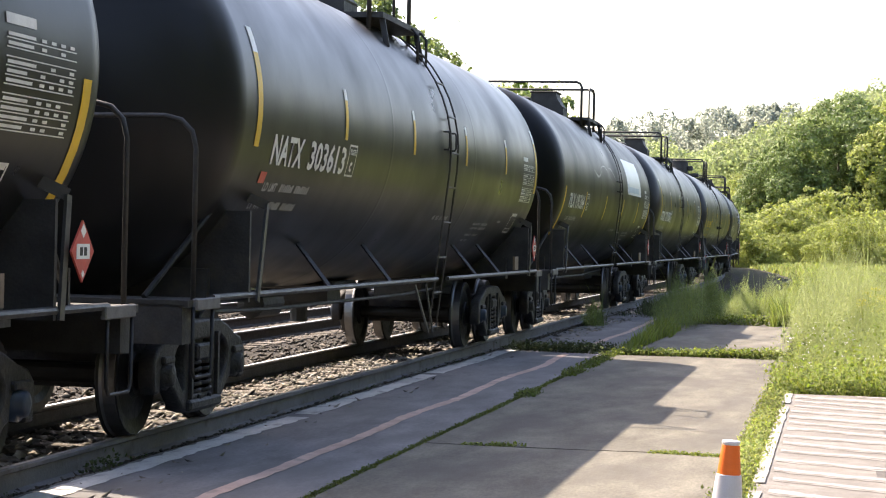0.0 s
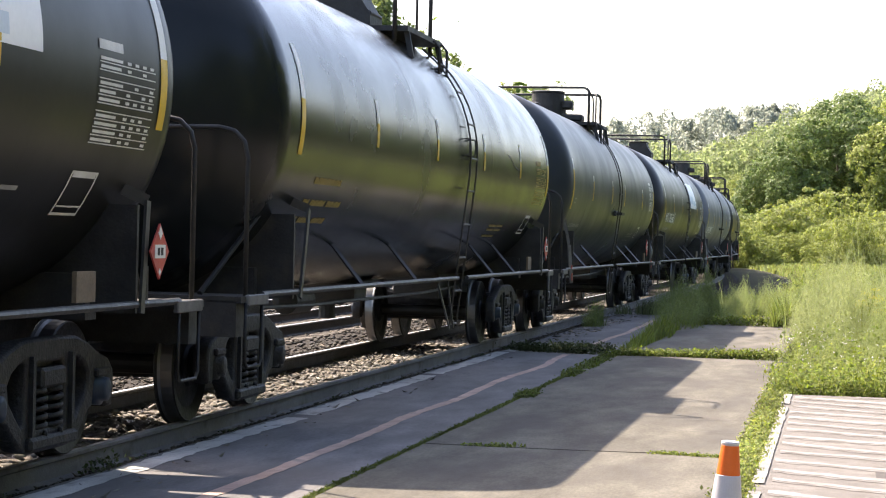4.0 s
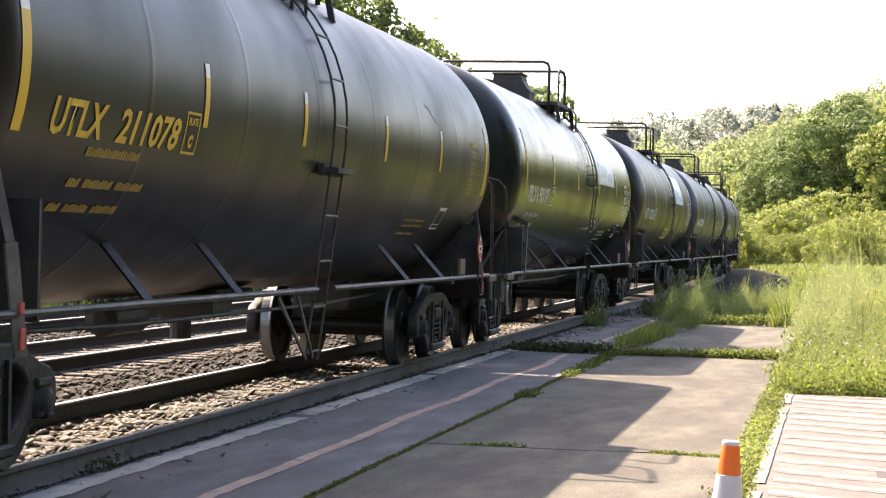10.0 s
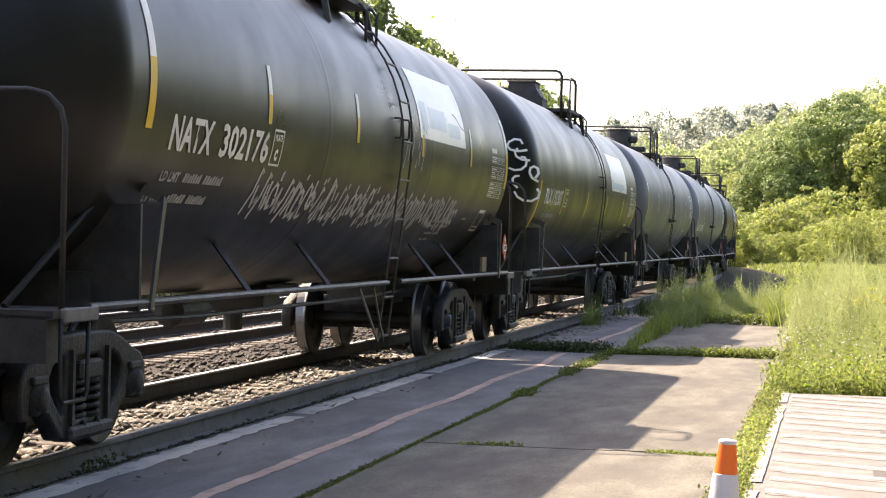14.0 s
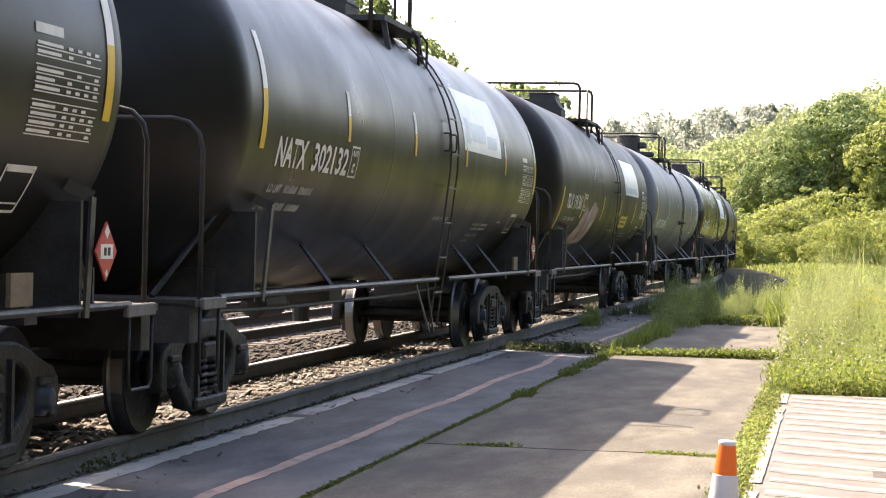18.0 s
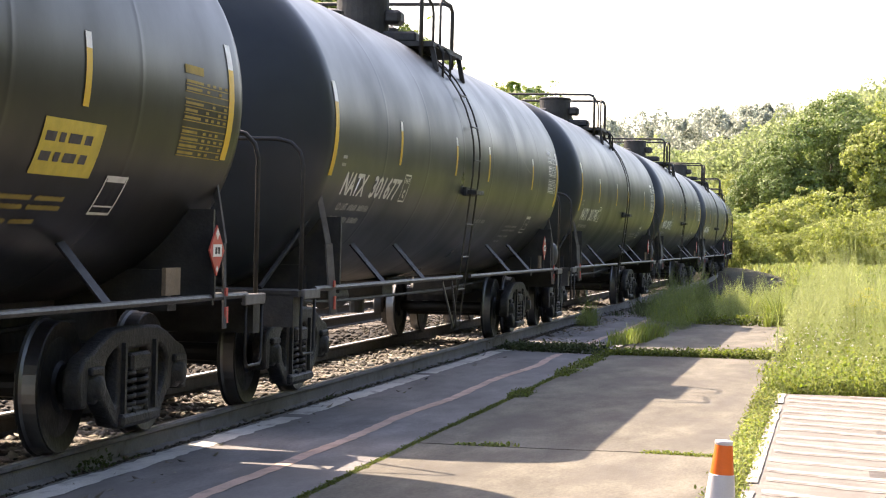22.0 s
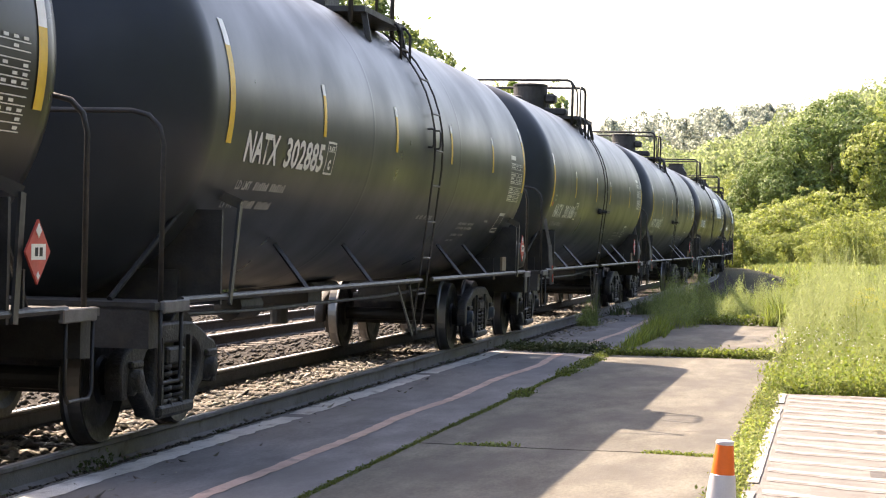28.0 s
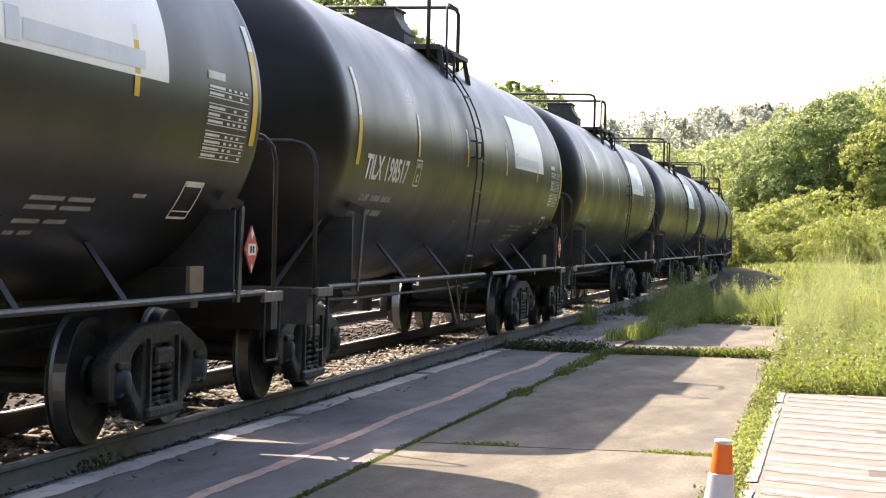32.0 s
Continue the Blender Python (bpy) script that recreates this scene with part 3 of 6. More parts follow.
# shared meshes of the running gear
def cast_plate(outlines, thick, round_by):
    """A cast plate in the y-z plane: the first outline is its rim, the others are windows through it."""
    cu = bpy.data.curves.new("plate", "CURVE")
    cu.dimensions, cu.fill_mode, cu.extrude, cu.bevel_depth, cu.bevel_resolution = "2D", "BOTH", thick / 2 - round_by, round_by, 1
    for pts in outlines:
        sp = cu.splines.new("POLY")
        sp.points.add(len(pts) - 1)
        for q, (y, z) in zip(sp.points, pts):
            q.co = (y, z, 0, 1)
        sp.use_cyclic_u = True
    tmp = bpy.data.objects.new("plate", cu)
    scene.collection.objects.link(tmp)
    me = bpy.data.meshes.new_from_object(tmp.evaluated_get(bpy.context.evaluated_depsgraph_get()))
    bpy.data.objects.remove(tmp)
    me.transform(Matrix(((0, 0, 1, 0), (1, 0, 0, 0), (0, 1, 0, 0), (0, 0, 0, 1))))
    return me


def side_frame_bm():
    """A cast truck side: bowed top, forked ends over the bearings, two corner windows and the spring window."""
    half = [(0.30, 0.15), (0.46, 0.18), (0.58, 0.27), (0.68, 0.35), (0.745, 0.37), (0.765, 0.50), (0.82, 0.565), (0.96, 0.565), (1.015, 0.50), (1.03, 0.35), (1.12, 0.35), (1.145, 0.46), (1.13, 0.57), (1.04, 0.645), (0.86, 0.69), (0.66, 0.765), (0.46, 0.815), (0.24, 0.825)]
    rim = half + [(-y, z) for y, z in half[::-1]]
    corner = [(0.39, 0.31), (0.46, 0.28), (0.56, 0.36), (0.67, 0.46), (0.70, 0.58), (0.63, 0.66), (0.52, 0.71), (0.42, 0.73), (0.38, 0.69)]
    middle = [(-0.24, 0.25), (0.24, 0.25), (0.27, 0.29), (0.27, 0.66), (0.22, 0.71), (-0.22, 0.71), (-0.27, 0.66), (-0.27, 0.29)]
    bm = bmesh.new()
    bm.from_mesh(cast_plate([rim, corner, [(-y, z) for y, z in corner], middle], 0.13, 0.022))
    for k in (-1, 1):
        # bearing adapters and the lips of the frame
        add_box(bm, -0.10, 0.10, k * 0.89 - 0.12, k * 0.89 + 0.12, 0.545, 0.60, bevel=0.012)
        add_bar(bm, (0.05, k * 0.33, 0.24), (0.05, k * 0.33, 0.74), 0.09, 0.045)
    add_box(bm, -0.11, 0.11, -0.40, 0.40, 0.15, 0.235, bevel=0.02)
    add_box(bm, 0.0, 0.10, -0.20, 0.20, 0.53, 0.66, bevel=0.02)
    return bm


def spring_bm():
    bm = bmesh.new()
    pts = [(0.075 * math.cos(a), 0.075 * math.sin(a), 0.24 + 0.28 * a / (2 * math.pi * 5)) for a in [i * 2 * math.pi / 10 for i in range(51)]]
    return add_tube(bm, pts, 0.019, 5)


def wheelset_me():
    bm = bmesh.new()
    r = 0.457
    for s in (-1, 1):
        prof = [(0.84, 0.16), (0.815, 0.18), (0.80, 0.34), (0.815, 0.40), (0.825, r - 0.012), (0.815, r - 0.004), (0.72, r), (0.70, r + 0.012), (0.685, r + 0.026), (0.672, r + 0.018), (0.672, 0.40), (0.70, 0.34), (0.70, 0.18), (0.66, 0.16), (0.66, 0.09)]
        add_turn(bm, [(s * a, b) for a, b in prof], axis="x", sides=44)
    add_turn(bm, [(-1.02, 0.07), (-0.7, 0.085), (0.7, 0.085), (1.02, 0.07)], axis="x", sides=14)
    for s in (-1, 1):
        add_turn(bm, [(s * 0.84, 0.12), (s * 0.90, 0.13), (s * 0.90, 0.10)], axis="x", sides=14)
    me = make(bm, [M_WHEEL, M_TREAD])
    idx = []
    for p in me.polygons:
        c = p.center
        rr = math.hypot(c.y, c.z)
        idx.append(1 if rr > 0.44 and 0.70 < abs(c.x) < 0.80 and len(p.vertices) == 4 else 0)
    me.polygons.foreach_set("material_index", idx)
    return me


def cowl_bm():
    """A square fittings cowl on the crown: flat lid, one side sloping out to a hinge."""
    bm = bmesh.new()
    rows = []
    for x0, x1, z in ((-0.16, 0.52, 3.98), (-0.16, 0.52, 4.14), (-0.15, 0.48, 4.19), (-0.13, 0.39, 4.34), (-0.12, 0.37, 4.45)):
        rows.append([bm.verts.new((x, y, z)) for x, y in ((x0, -0.32), (x1, -0.32), (x1, 0.32), (x0, 0.32))])
    for p, q in zip(rows, rows[1:]):
        for j in range(4):
            bm.faces.new((p[j], p[(j + 1) % 4], q[(j + 1) % 4], q[j]))
    bm.faces.new(rows[-1])
    add_box(bm, -0.15, 0.40, -0.34, 0.34, 4.435, 4.47, bevel=0.01)
    add_tube(bm, [(0.50, -0.30, 4.14), (0.50, 0.30, 4.14)], 0.03, 8)
    return bm


G = {
    "side_frame": make(side_frame_bm(), M_TRUCK),
    "bolster": make(box(-1.0, 1.0, -0.2, 0.2, 0.46, 0.72, bevel=0.03), M_TRUCK),
    "spring": make(spring_bm(), M_TRUCK, True),
    "wheelset": wheelset_me(),
    "cap_blue": make(turn([(0.98, 0.11), (1.06, 0.11), (1.065, 0.085), (1.11, 0.08), (1.12, 0.04)], axis="x", sides=16), M_BLUE, True),
    "cap_dark": make(turn([(0.98, 0.11), (1.06, 0.11), (1.065, 0.085), (1.11, 0.08), (1.12, 0.04)], axis="x", sides=16), M_TRUCK, True),
    "brake_beam": make(add_bar(bar((-0.75, 0, 0.36), (0.75, 0, 0.36), 0.08, 0.1), (0, -0.25, 0.4), (0, 0.25, 0.4), 0.05, 0.06), M_TRUCK),
    "centre_sill": make(add_box(box(-0.33, 0.33, 5.2, 8.75, 0.66, 1.02), -0.24, 0.24, 5.6, 7.6, 0.9, 1.2), M_UNDER),
    "end_platform": make(add_box(box(-1.5, 1.5, 7.95, 8.62, 1.00, 1.05), -1.46, 1.46, 8.40, 8.62, 0.74, 1.02), M_UNDER),
    "step_edge": make(box(1.49, 1.53, 7.95, 8.50, 0.975, 1.06, bevel=0.008), M_DUSTY),
    "coupler": make(add_box(add_box(box(-0.09, 0.09, 8.6, 8.95, 0.72, 0.92), -0.16, 0.16, 8.92, 9.16, 0.66, 0.98, bevel=0.04), -0.2, 0.2, 8.7, 8.8, 0.6, 1.02), M_TRUCK),
    "end_rail": make(tube([(1.47, 8.42, 1.04), (1.47, 8.42, 2.12), (1.44, 8.42, 2.24), (1.36, 8.42, 2.32), (1.24, 8.42, 2.35), (-1.24, 8.42, 2.35), (-1.36, 8.42, 2.32), (-1.44, 8.42, 2.24), (-1.47, 8.42, 2.12), (-1.47, 8.42, 1.04)], 0.019), M_UNDER, True),
    "end_brace": make(tube([(1.30, 7.35, 1.75), (1.1, 8.4, 1.06)], 0.022), M_WHEEL),
    "saddle": make(add_box(add_bar(add_bar(bmesh.new(), (1.20, 7.15, 1.0), (1.20, 7.15, 1.70), 0.62, 0.04), (-1.20, 7.15, 1.0), (-1.20, 7.15, 1.70), 0.62, 0.04), -1.2, 1.2, 7.05, 7.25, 0.95, 1.25), M_UNDER),
    "post": make(add_bar(bar((1.52, 7.22, 1.00), (1.52, 7.30, 1.73), 0.02, 0.075), (1.52, 7.30, 1.73), (1.34, 7.22, 1.82), 0.02, 0.075), M_PIPE),
    "post_near": make(add_bar(bar((1.52, 6.96, 1.00), (1.51, 6.70, 1.75), 0.02, 0.075), (1.51, 6.70, 1.75), (1.27, 6.80, 1.86), 0.02, 0.075), M_PIPE),
    "post_label": make(add_box(box(1.528, 1.538, 7.39, 7.46, 0.86, 0.98), 1.52, 1.533, 7.41, 7.46, 1.06, 1.12), M_RED),
    "post_slim": make(add_bar(bar((1.52, 7.42, 0.82), (1.48, 7.50, 1.45), 0.02, 0.09), (1.48, 7.50, 1.45), (1.37, 7.55, 2.0), 0.02, 0.05), M_DUSTY),
    "strut": make(bar((1.495, 0, 1.05), (1.10, 0.25, 1.46), 0.048, 0.018), M_STRUT),
    "strut_wide": make(bar((1.495, 0, 1.05), (1.10, 0.12, 1.46), 0.095, 0.018), M_STRUT),
    "stirrup": make(tube([(1.5, 8.05, 1.0), (1.5, 8.05, 0.55), (1.5, 8.1, 0.5), (1.5, 8.45, 0.5), (1.5, 8.5, 0.55), (1.5, 8.5, 1.0)], 0.014, 6), M_STRUT, True),
    "housing_drum": make(add_box(add_box(add_turn(turn([(3.98, 0.40), (4.05, 0.40), (4.06, 0.335), (4.54, 0.335), (4.56, 0.31)], axis="z", sides=28), [(4.555, 0.345), (4.585, 0.345), (4.60, 0.30)], axis="z", sides=28), 0.30, 0.52, -0.16, 0.16, 4.22, 4.40, bevel=0.04), 0.30, 0.74, -0.22, 0.22, 3.98, 4.12, bevel=0.03), M_UNDER),
    "housing_cowl": make(cowl_bm(), M_UNDER),
    "valve": make(turn([(4.03, 0.14), (4.28, 0.14), (4.31, 0.06)], axis="z", sides=12), M_UNDER),
    "grating": make(add_box(add_box(bmesh.new(), 0.50, 1.12, -1.0, 1.0, 3.86, 3.92), -1.12, -0.50, -1.0, 1.0, 3.86, 3.92), M_UNDER),
    "bracket": make(bar((1.08, 0, 3.9), (1.15, 0, 3.55), 0.04, 0.06), M_UNDER),
    "rail_hoop": make(tube([(0.97, 0, 3.74), (0.97, 0, 4.50), (0.94, 0, 4.57), (0.86, 0, 4.60), (-0.86, 0, 4.60), (-0.94, 0, 4.57), (-0.97, 0, 4.50), (-0.97, 0, 3.74)], 0.027), M_UNDER, True),
    "rail_side": make(tube([(0.97, 1.02, 4.46), (0.97, 0.93, 4.57), (0.97, 0.28, 4.57), (0.97, 0.20, 4.50), (0.97, 0.20, 3.9)], 0.018, 6), M_UNDER, True),
    "rail_sweep": make(tube([(0.97, -1.02, 4.54), (0.97, -0.35, 4.44), (0.97, -0.26, 4.34), (0.97, -0.25, 3.9)], 0.018, 6), M_UNDER, True),
    "grab_post": make(tube([(1.20, 0, 3.45), (1.20, 0, 3.80), (1.14, 0, 3.88), (1.02, 0, 3.88)], 0.017, 6), M_UNDER, True),
    "rung": make(tube([(0, -0.23, 0), (0, 0.23, 0)], 0.013, 6), M_PIPE),
    "rung_pale": make(tube([(0, -0.23, 0), (0, 0.23, 0)], 0.013, 6), M_DUSTY),
    "handhold": make(tube([(0, 0, 0.10), (0.06, 0, 0.10), (0.075, 0, 0.07), (0.075, 0, -0.07), (0.06, 0, -0.10), (0, 0, -0.10)], 0.011, 6), M_UNDER),
    "step_box": make(add_box(box(0, 0.16, -0.27, 0.27, -0.03, 0.02), 0.0, 0.05, -0.36, 0.36, -0.05, 0.05), M_UNDER),
    "brace": make(add_bar(bar((1.50, -1.55, 1.02), (1.40, -0.26, 0.45), 0.018, 0.035), (1.50, -0.95, 1.02), (1.40, -0.02, 0.45), 0.018, 0.035), M_PIPE),
    "diamond": make(add_box(bmesh.new(), -0.006, 0.006, -0.13, 0.13, -0.13, 0.13, m=pose(0, 0, 0, 45, 0, 0)), M_RED),
    "diamond_white": make(add_box(add_box(box(0.0065, 0.0095, -0.105, 0.105, -0.045, 0.045), 0.0065, 0.0095, 0.055, 0.115, 0.055, 0.115, m=pose(0, 0, 0, 45, 0, 0)), 0.0065, 0.0095, -0.112, -0.078, -0.112, -0.078, m=pose(0, 0, 0, 45, 0, 0)), M_WHITE),
    "diamond_figures": make(add_box(box(0.0096, 0.0115, -0.055, -0.012, -0.025, 0.025), 0.0096, 0.0115, 0.012, 0.055, -0.025, 0.025), M_STRUT),
    "holder": make(bar((1.46, 7.85, 1.05), (1.46, 7.85, 1.30), 0.03, 0.03), M_UNDER),
    "reservoir": make(turn([(-0.36, 0.05), (-0.33, 0.16), (-0.2, 0.235), (0.2, 0.235), (0.33, 0.16), (0.36, 0.05)], axis="y", sides=24), M_TANKGREY, True),
    "brake_valve": make(turn([(-0.30, 0.04), (-0.28, 0.10), (0.24, 0.125), (0.29, 0.10), (0.30, 0.04)], axis="y", sides=18), M_TRUCK, True),
    "board": make(box(1.44, 1.47, -0.16, 0.16, 1.09, 1.28), M_TAN),
    "outlet": make(add_turn(turn([(0.72, 0.20), (1.0, 0.24)], axis="z", sides=16), [(0.55, 0.10), (0.72, 0.10)], axis="z", sides=12), M_UNDER),
    "brake_pipe": make(tube([(0.5, -7.0, 0.86), (0.55, -3, 0.80), (0.55, 3, 0.80), (0.5, 7.0, 0.86)], 0.02, 6), M_STRUT),
    "brake_cylinder": make(turn([(-0.45, 0.06), (-0.42, 0.14), (0.35, 0.14), (0.38, 0.05), (0.75, 0.03)], axis="y", sides=14, centre=(0.2, -2.2, 0.82)), M_UNDER),
    "skid_plate": make(add_box(box(-0.55, 0.55, -0.6, 0.6, 0.93, 1.02, bevel=0.05), -0.4, 0.4, -0.3, 0.3, 0.78, 0.94), M_UNDER),
}
def ladder_x(z):
    """The ladder's foot hangs a little inward of the tank's widest line."""
    return 1.612 - 0.115 * max(0.0, 2.4 - z)


STILE = {}
for kind, foot in ((1, 0.46), (2, 0.42)):
    for s in (-1, 1):
        pts = [on_tank(s * 0.22, arc, 0.06) for arc in (1.42, 1.2, 1.0, 0.8, 0.6, 0.4, 0.2, 0.05)]
        pts += [(ladder_x(z), s * 0.22, z) for z in (2.3, 1.8, 1.2, foot)]
        STILE[kind, s] = make(tube(pts, 0.012, 6), M_PIPE)
FLIP = pose(0, 0, 0, 0, 0, 180)
MIRROR_Y = Matrix.Diagonal((1, -1, 1, 1))


def mirrored(key):
    """The mesh of the other end, made once."""
    if key + "_m" not in G:
        me = G[key].copy()
        me.transform(MIRROR_Y)
        me.flip_normals()
        G[key + "_m"] = me
    return G[key + "_m"]


LADDER_U = {1: 0.7, 2: -0.52}


def build_car(kind, tank):
    """One car with its body, running gear, rails and ladder; the writing comes later, car by car."""
    car = thing("tank_car", "black railway tank car on two trucks", "tank car", "tank cars of the train")
    part("tank", TANK_MESH[tank, kind], None, car)
    lu = LADDER_U[kind]
    for s in (-1, 1):
        gap = (s * lu - 0.30, s * lu + 0.30)
        pts = [(s * PIPE_X, -8.05, PIPE_Z), (s * PIPE_X, gap[0], PIPE_Z)]
        part("side_pipe", tube(pts, 0.025), M_PIPE, car)
        pts = [(s * PIPE_X, gap[1], PIPE_Z), (s * PIPE_X, 8.05, PIPE_Z)]
        part("side_pipe", tube(pts, 0.025), M_PIPE, car)
        for u in (-4.52, -1.97, 3.0, 4.8) if kind == 1 else (-5.18, -3.1, 3.1, 5.0):
            part("strut", G["strut" if kind == 1 else "strut_wide"], None, car, at=pose(0, u, 0) if s > 0 else FLIP @ pose(0, -u, 0))
    for e in (1, -1):
        def end(name, key, label=""):
            return part(name, G[key] if e > 0 else mirrored(key), None, car, label)
        end("centre_sill", "centre_sill")
        end("end_platform", "end_platform")
        end("step_edge", "step_edge", "dusty grey step plate")
        end("coupler", "coupler")
        end("end_handrail", "end_rail")
        end("brace", "end_brace")
        end("saddle", "saddle")
        end("corner_post", ("post" if e > 0 else "post_near") if kind == 1 else "post_slim")
        if kind == 2:
            end("label_plate", "post_label", "red and pale foot labels")
        end("stirrup_step", "stirrup")
        tk = part("truck", G["bolster"], None, car, at=pose(0, e * TRUCK_U, 0))
        for s in (-1, 1):
            sf = part("side_frame", G["side_frame"], None, tk, at=pose(s * 0.99, 0, 0))
            for v in (-0.13, 0.13):
                part("spring", G["spring"], None, tk, at=pose(s * 1.0, v, 0))
            for w in (-0.89, 0.89):
                part("bearing_cap", G["cap_blue" if kind == 1 and e > 0 else "cap_dark"], None, tk, at=pose(0, w, 0.457, 0, 0, 0 if s > 0 else 180))
        for w in (-0.89, 0.89):
            part("wheelset", G["wheelset"], None, tk, at=pose(0, w, 0.457))
            part("brake_beam", G["brake_beam"], None, tk, at=pose(0, w * 0.42, 0))
    part("manway_housing", G["housing_cowl" if kind == 1 else "housing_drum"], None, car)
    part("valve", G["valve"], None, car, at=pose(0.1, 1.05, 0))
    part("valve", G["valve"], None, car, at=pose(-0.15, -1.0, 0))
    part("walkway_grating", G["grating"], None, car)
    for u in (-0.9, 0.9):
        part("guard_rail_hoop", G["rail_hoop"], None, car, at=pose(0, u * 1.13, 0))
        part("grating_bracket", G["bracket"], None, car, at=pose(0, u, 0))
    for s in (0, 180):
        part("guard_rail", G["rail_side"], None, car, at=pose(0, 0, 0, 0, 0, s))
    if kind == 2:
        part("guard_rail", G["rail_sweep"], None, car)
    for u in (-0.24, 0.24):
        part("ladder_grab_post", G["grab_post"], None, car, at=pose(0, lu + u, 0))
    ladder = part("ladder", STILE[kind, -1], None, car, at=pose(0, lu, 0))
    part("stile", STILE[kind, 1], None, ladder)
    for arc in (1.17, 0.77, 0.37, -0.03):
        q = on_tank(0, arc, 0.06)
        part("rung", G["rung"], None, ladder, at=pose(*q))
    for z in (2.10, 1.70, 1.30, 0.90, 0.50):
        part("rung", G["rung_pale"], None, ladder, at=pose(ladder_x(z), 0, z))
    if kind == 1:
        for u in (-0.34, 0.05):
            part("handhold", G["handhold"], None, car, at=pose(1.54, lu + u, 2.62))
    else:
        part("ladder_step", G["step_box"], None, car, at=pose(1.50, lu, 2.10))
    part("ladder_brace", G["brace"], None, car, at=pose(0, lu, 0))
    at_u = 7.46 if kind == 1 else 5.68
    part("placard_holder", G["holder"], None, car, at=pose(0, at_u - 7.85, 0))
    dia = part("hazard_placard", G["diamond"], None, car, "red diamond placard with a white middle", at=pose(1.55 if kind == 1 else 1.48, at_u, 1.40))
    part("print", G["diamond_white"], None, dia)
    part("print", G["diamond_figures"], None, dia)
    part("routing_board", G["board"], None, car, "tan board", at=pose(0, 6.35, 0))
    part("outlet_valve", G["outlet"], None, car)
    part("skid_plate", G["skid_plate"], None, car)
    part("brake_pipe", G["brake_pipe"], None, car)
    part("brake_cylinder", G["brake_cylinder"], None, car)
    return car


def stripes_for(style, ends, us, zs):
    """The reflective stripes: each a mesh with a white upper and a yellow lower half, or yellow alone."""
    made = []
    for u, z0, z1, w in [(e, *zs[:2], 0.13) for e in ends] + [(u, *zs[2:], 0.10) for u in us]:
        bm = bmesh.new()
        a0, a1 = arc_of(z0), arc_of(z1)
        split = a0 + (a1 - a0) * {"half": 0.5, "tip": 0.78, "yellow": 1.0}[style]
        add_patch(bm, u - w / 2, u + w / 2, a0, split, idx=0)
        if split < a1:
            add_patch(bm, u - w / 2, u + w / 2, split, a1, idx=1)
        made.append(make(bm, [M_YELLOW, M_WHITE], True))
    return made


STRIPES = {}


def table_bm(u0, u1, z0, z1, rows=10):
    """A stencilled table of unreadable figures: rules and short bars."""
    bm = bmesh.new()
    a0, a1 = arc_of(z0), arc_of(z1)
    h = (a1 - a0) / (rows + 1)
    rng = random.Random(5)
    for i in range(rows + 1):
        a = a0 + i * h
        add_patch(bm, u0, u1, a, a + 0.007, n=1)
        if i in (4, 8):
            continue
        add_patch(bm, u0 + 0.02, u0 + 0.28 + rng.random() * 0.14, a + h * 0.34, a + h * 0.72, n=1)
        for c in (0.52, 0.66, 0.80, 0.94):
            if rng.random() < 0.85:
                x = u0 + (u1 - u0) * c
                add_patch(bm, x - 0.04, x + 0.03, a + h * 0.34, a + h * 0.72, n=1)
    add_patch(bm, u0, u0 + 0.42, a1 + 0.03, a1 + 0.09, n=1)
    return bm


def bars_bm(spec):
    """Lines of small stencilling as short bars: (u, z, widths, height)."""
    bm = bmesh.new()
    for u, z, widths, h in spec:
        a = arc_of(z)
        for w in widths:
            n = max(1, round(w / (h * 0.85))) if h > 0.03 else 1
            for i in range(n):
                lo, hi = (0.0, 1.0) if (i + n) % 3 else (0.0, 0.82)
                add_patch(bm, u + w * (i + 0.06) / n, u + w * (i + 0.84) / n, a + h * lo, a + h * hi, n=1, lean=h * 0.18)
            u += w + 0.07
    return bm


def bars_on(u0, u1, a0, a1):
    """Two lines of small dark writing on a notice, as bars."""
    bm = bmesh.new()
    for f in (0.25, 0.60):
        u = u0 + 0.06
        for w in (0.16, 0.09, 0.20, 0.12, 0.18):
            if u + w > u1 - 0.05:
                break
            add_patch(bm, u, u + w, a0 + (a1 - a0) * f, a0 + (a1 - a0) * (f + 0.17), n=1, out=0.008)
            u += w + 0.06
    return bm


def frame_bm(u0, u1, z0, z1, t=0.018, lean=0.0):
    bm = bmesh.new()
    a0, a1 = arc_of(z0), arc_of(z1)
    for q in ((u0, u1, a0, a0 + t), (u0, u1, a1 - t, a1)):
        add_patch(bm, *q, n=1)
    for q in ((u0, u0 + t, a0, a1), (u1 - t, u1, a0, a1)):
        add_patch(bm, *q, n=3)
    return bm


def load_words(u, z, step, du):
    """The words before the load figures."""
    me = lettering("LD LMT", u, z, 0.07, M_DIM, 0.40, 0.0, 0.004)
    bm = bmesh.new()
    bm.from_mesh(me)
    bm.from_mesh(lettering("LT WT", u - du, z - step, 0.07, M_DIM, 0.34, 0.0, 0.004))
    return make(bm, M_DIM)


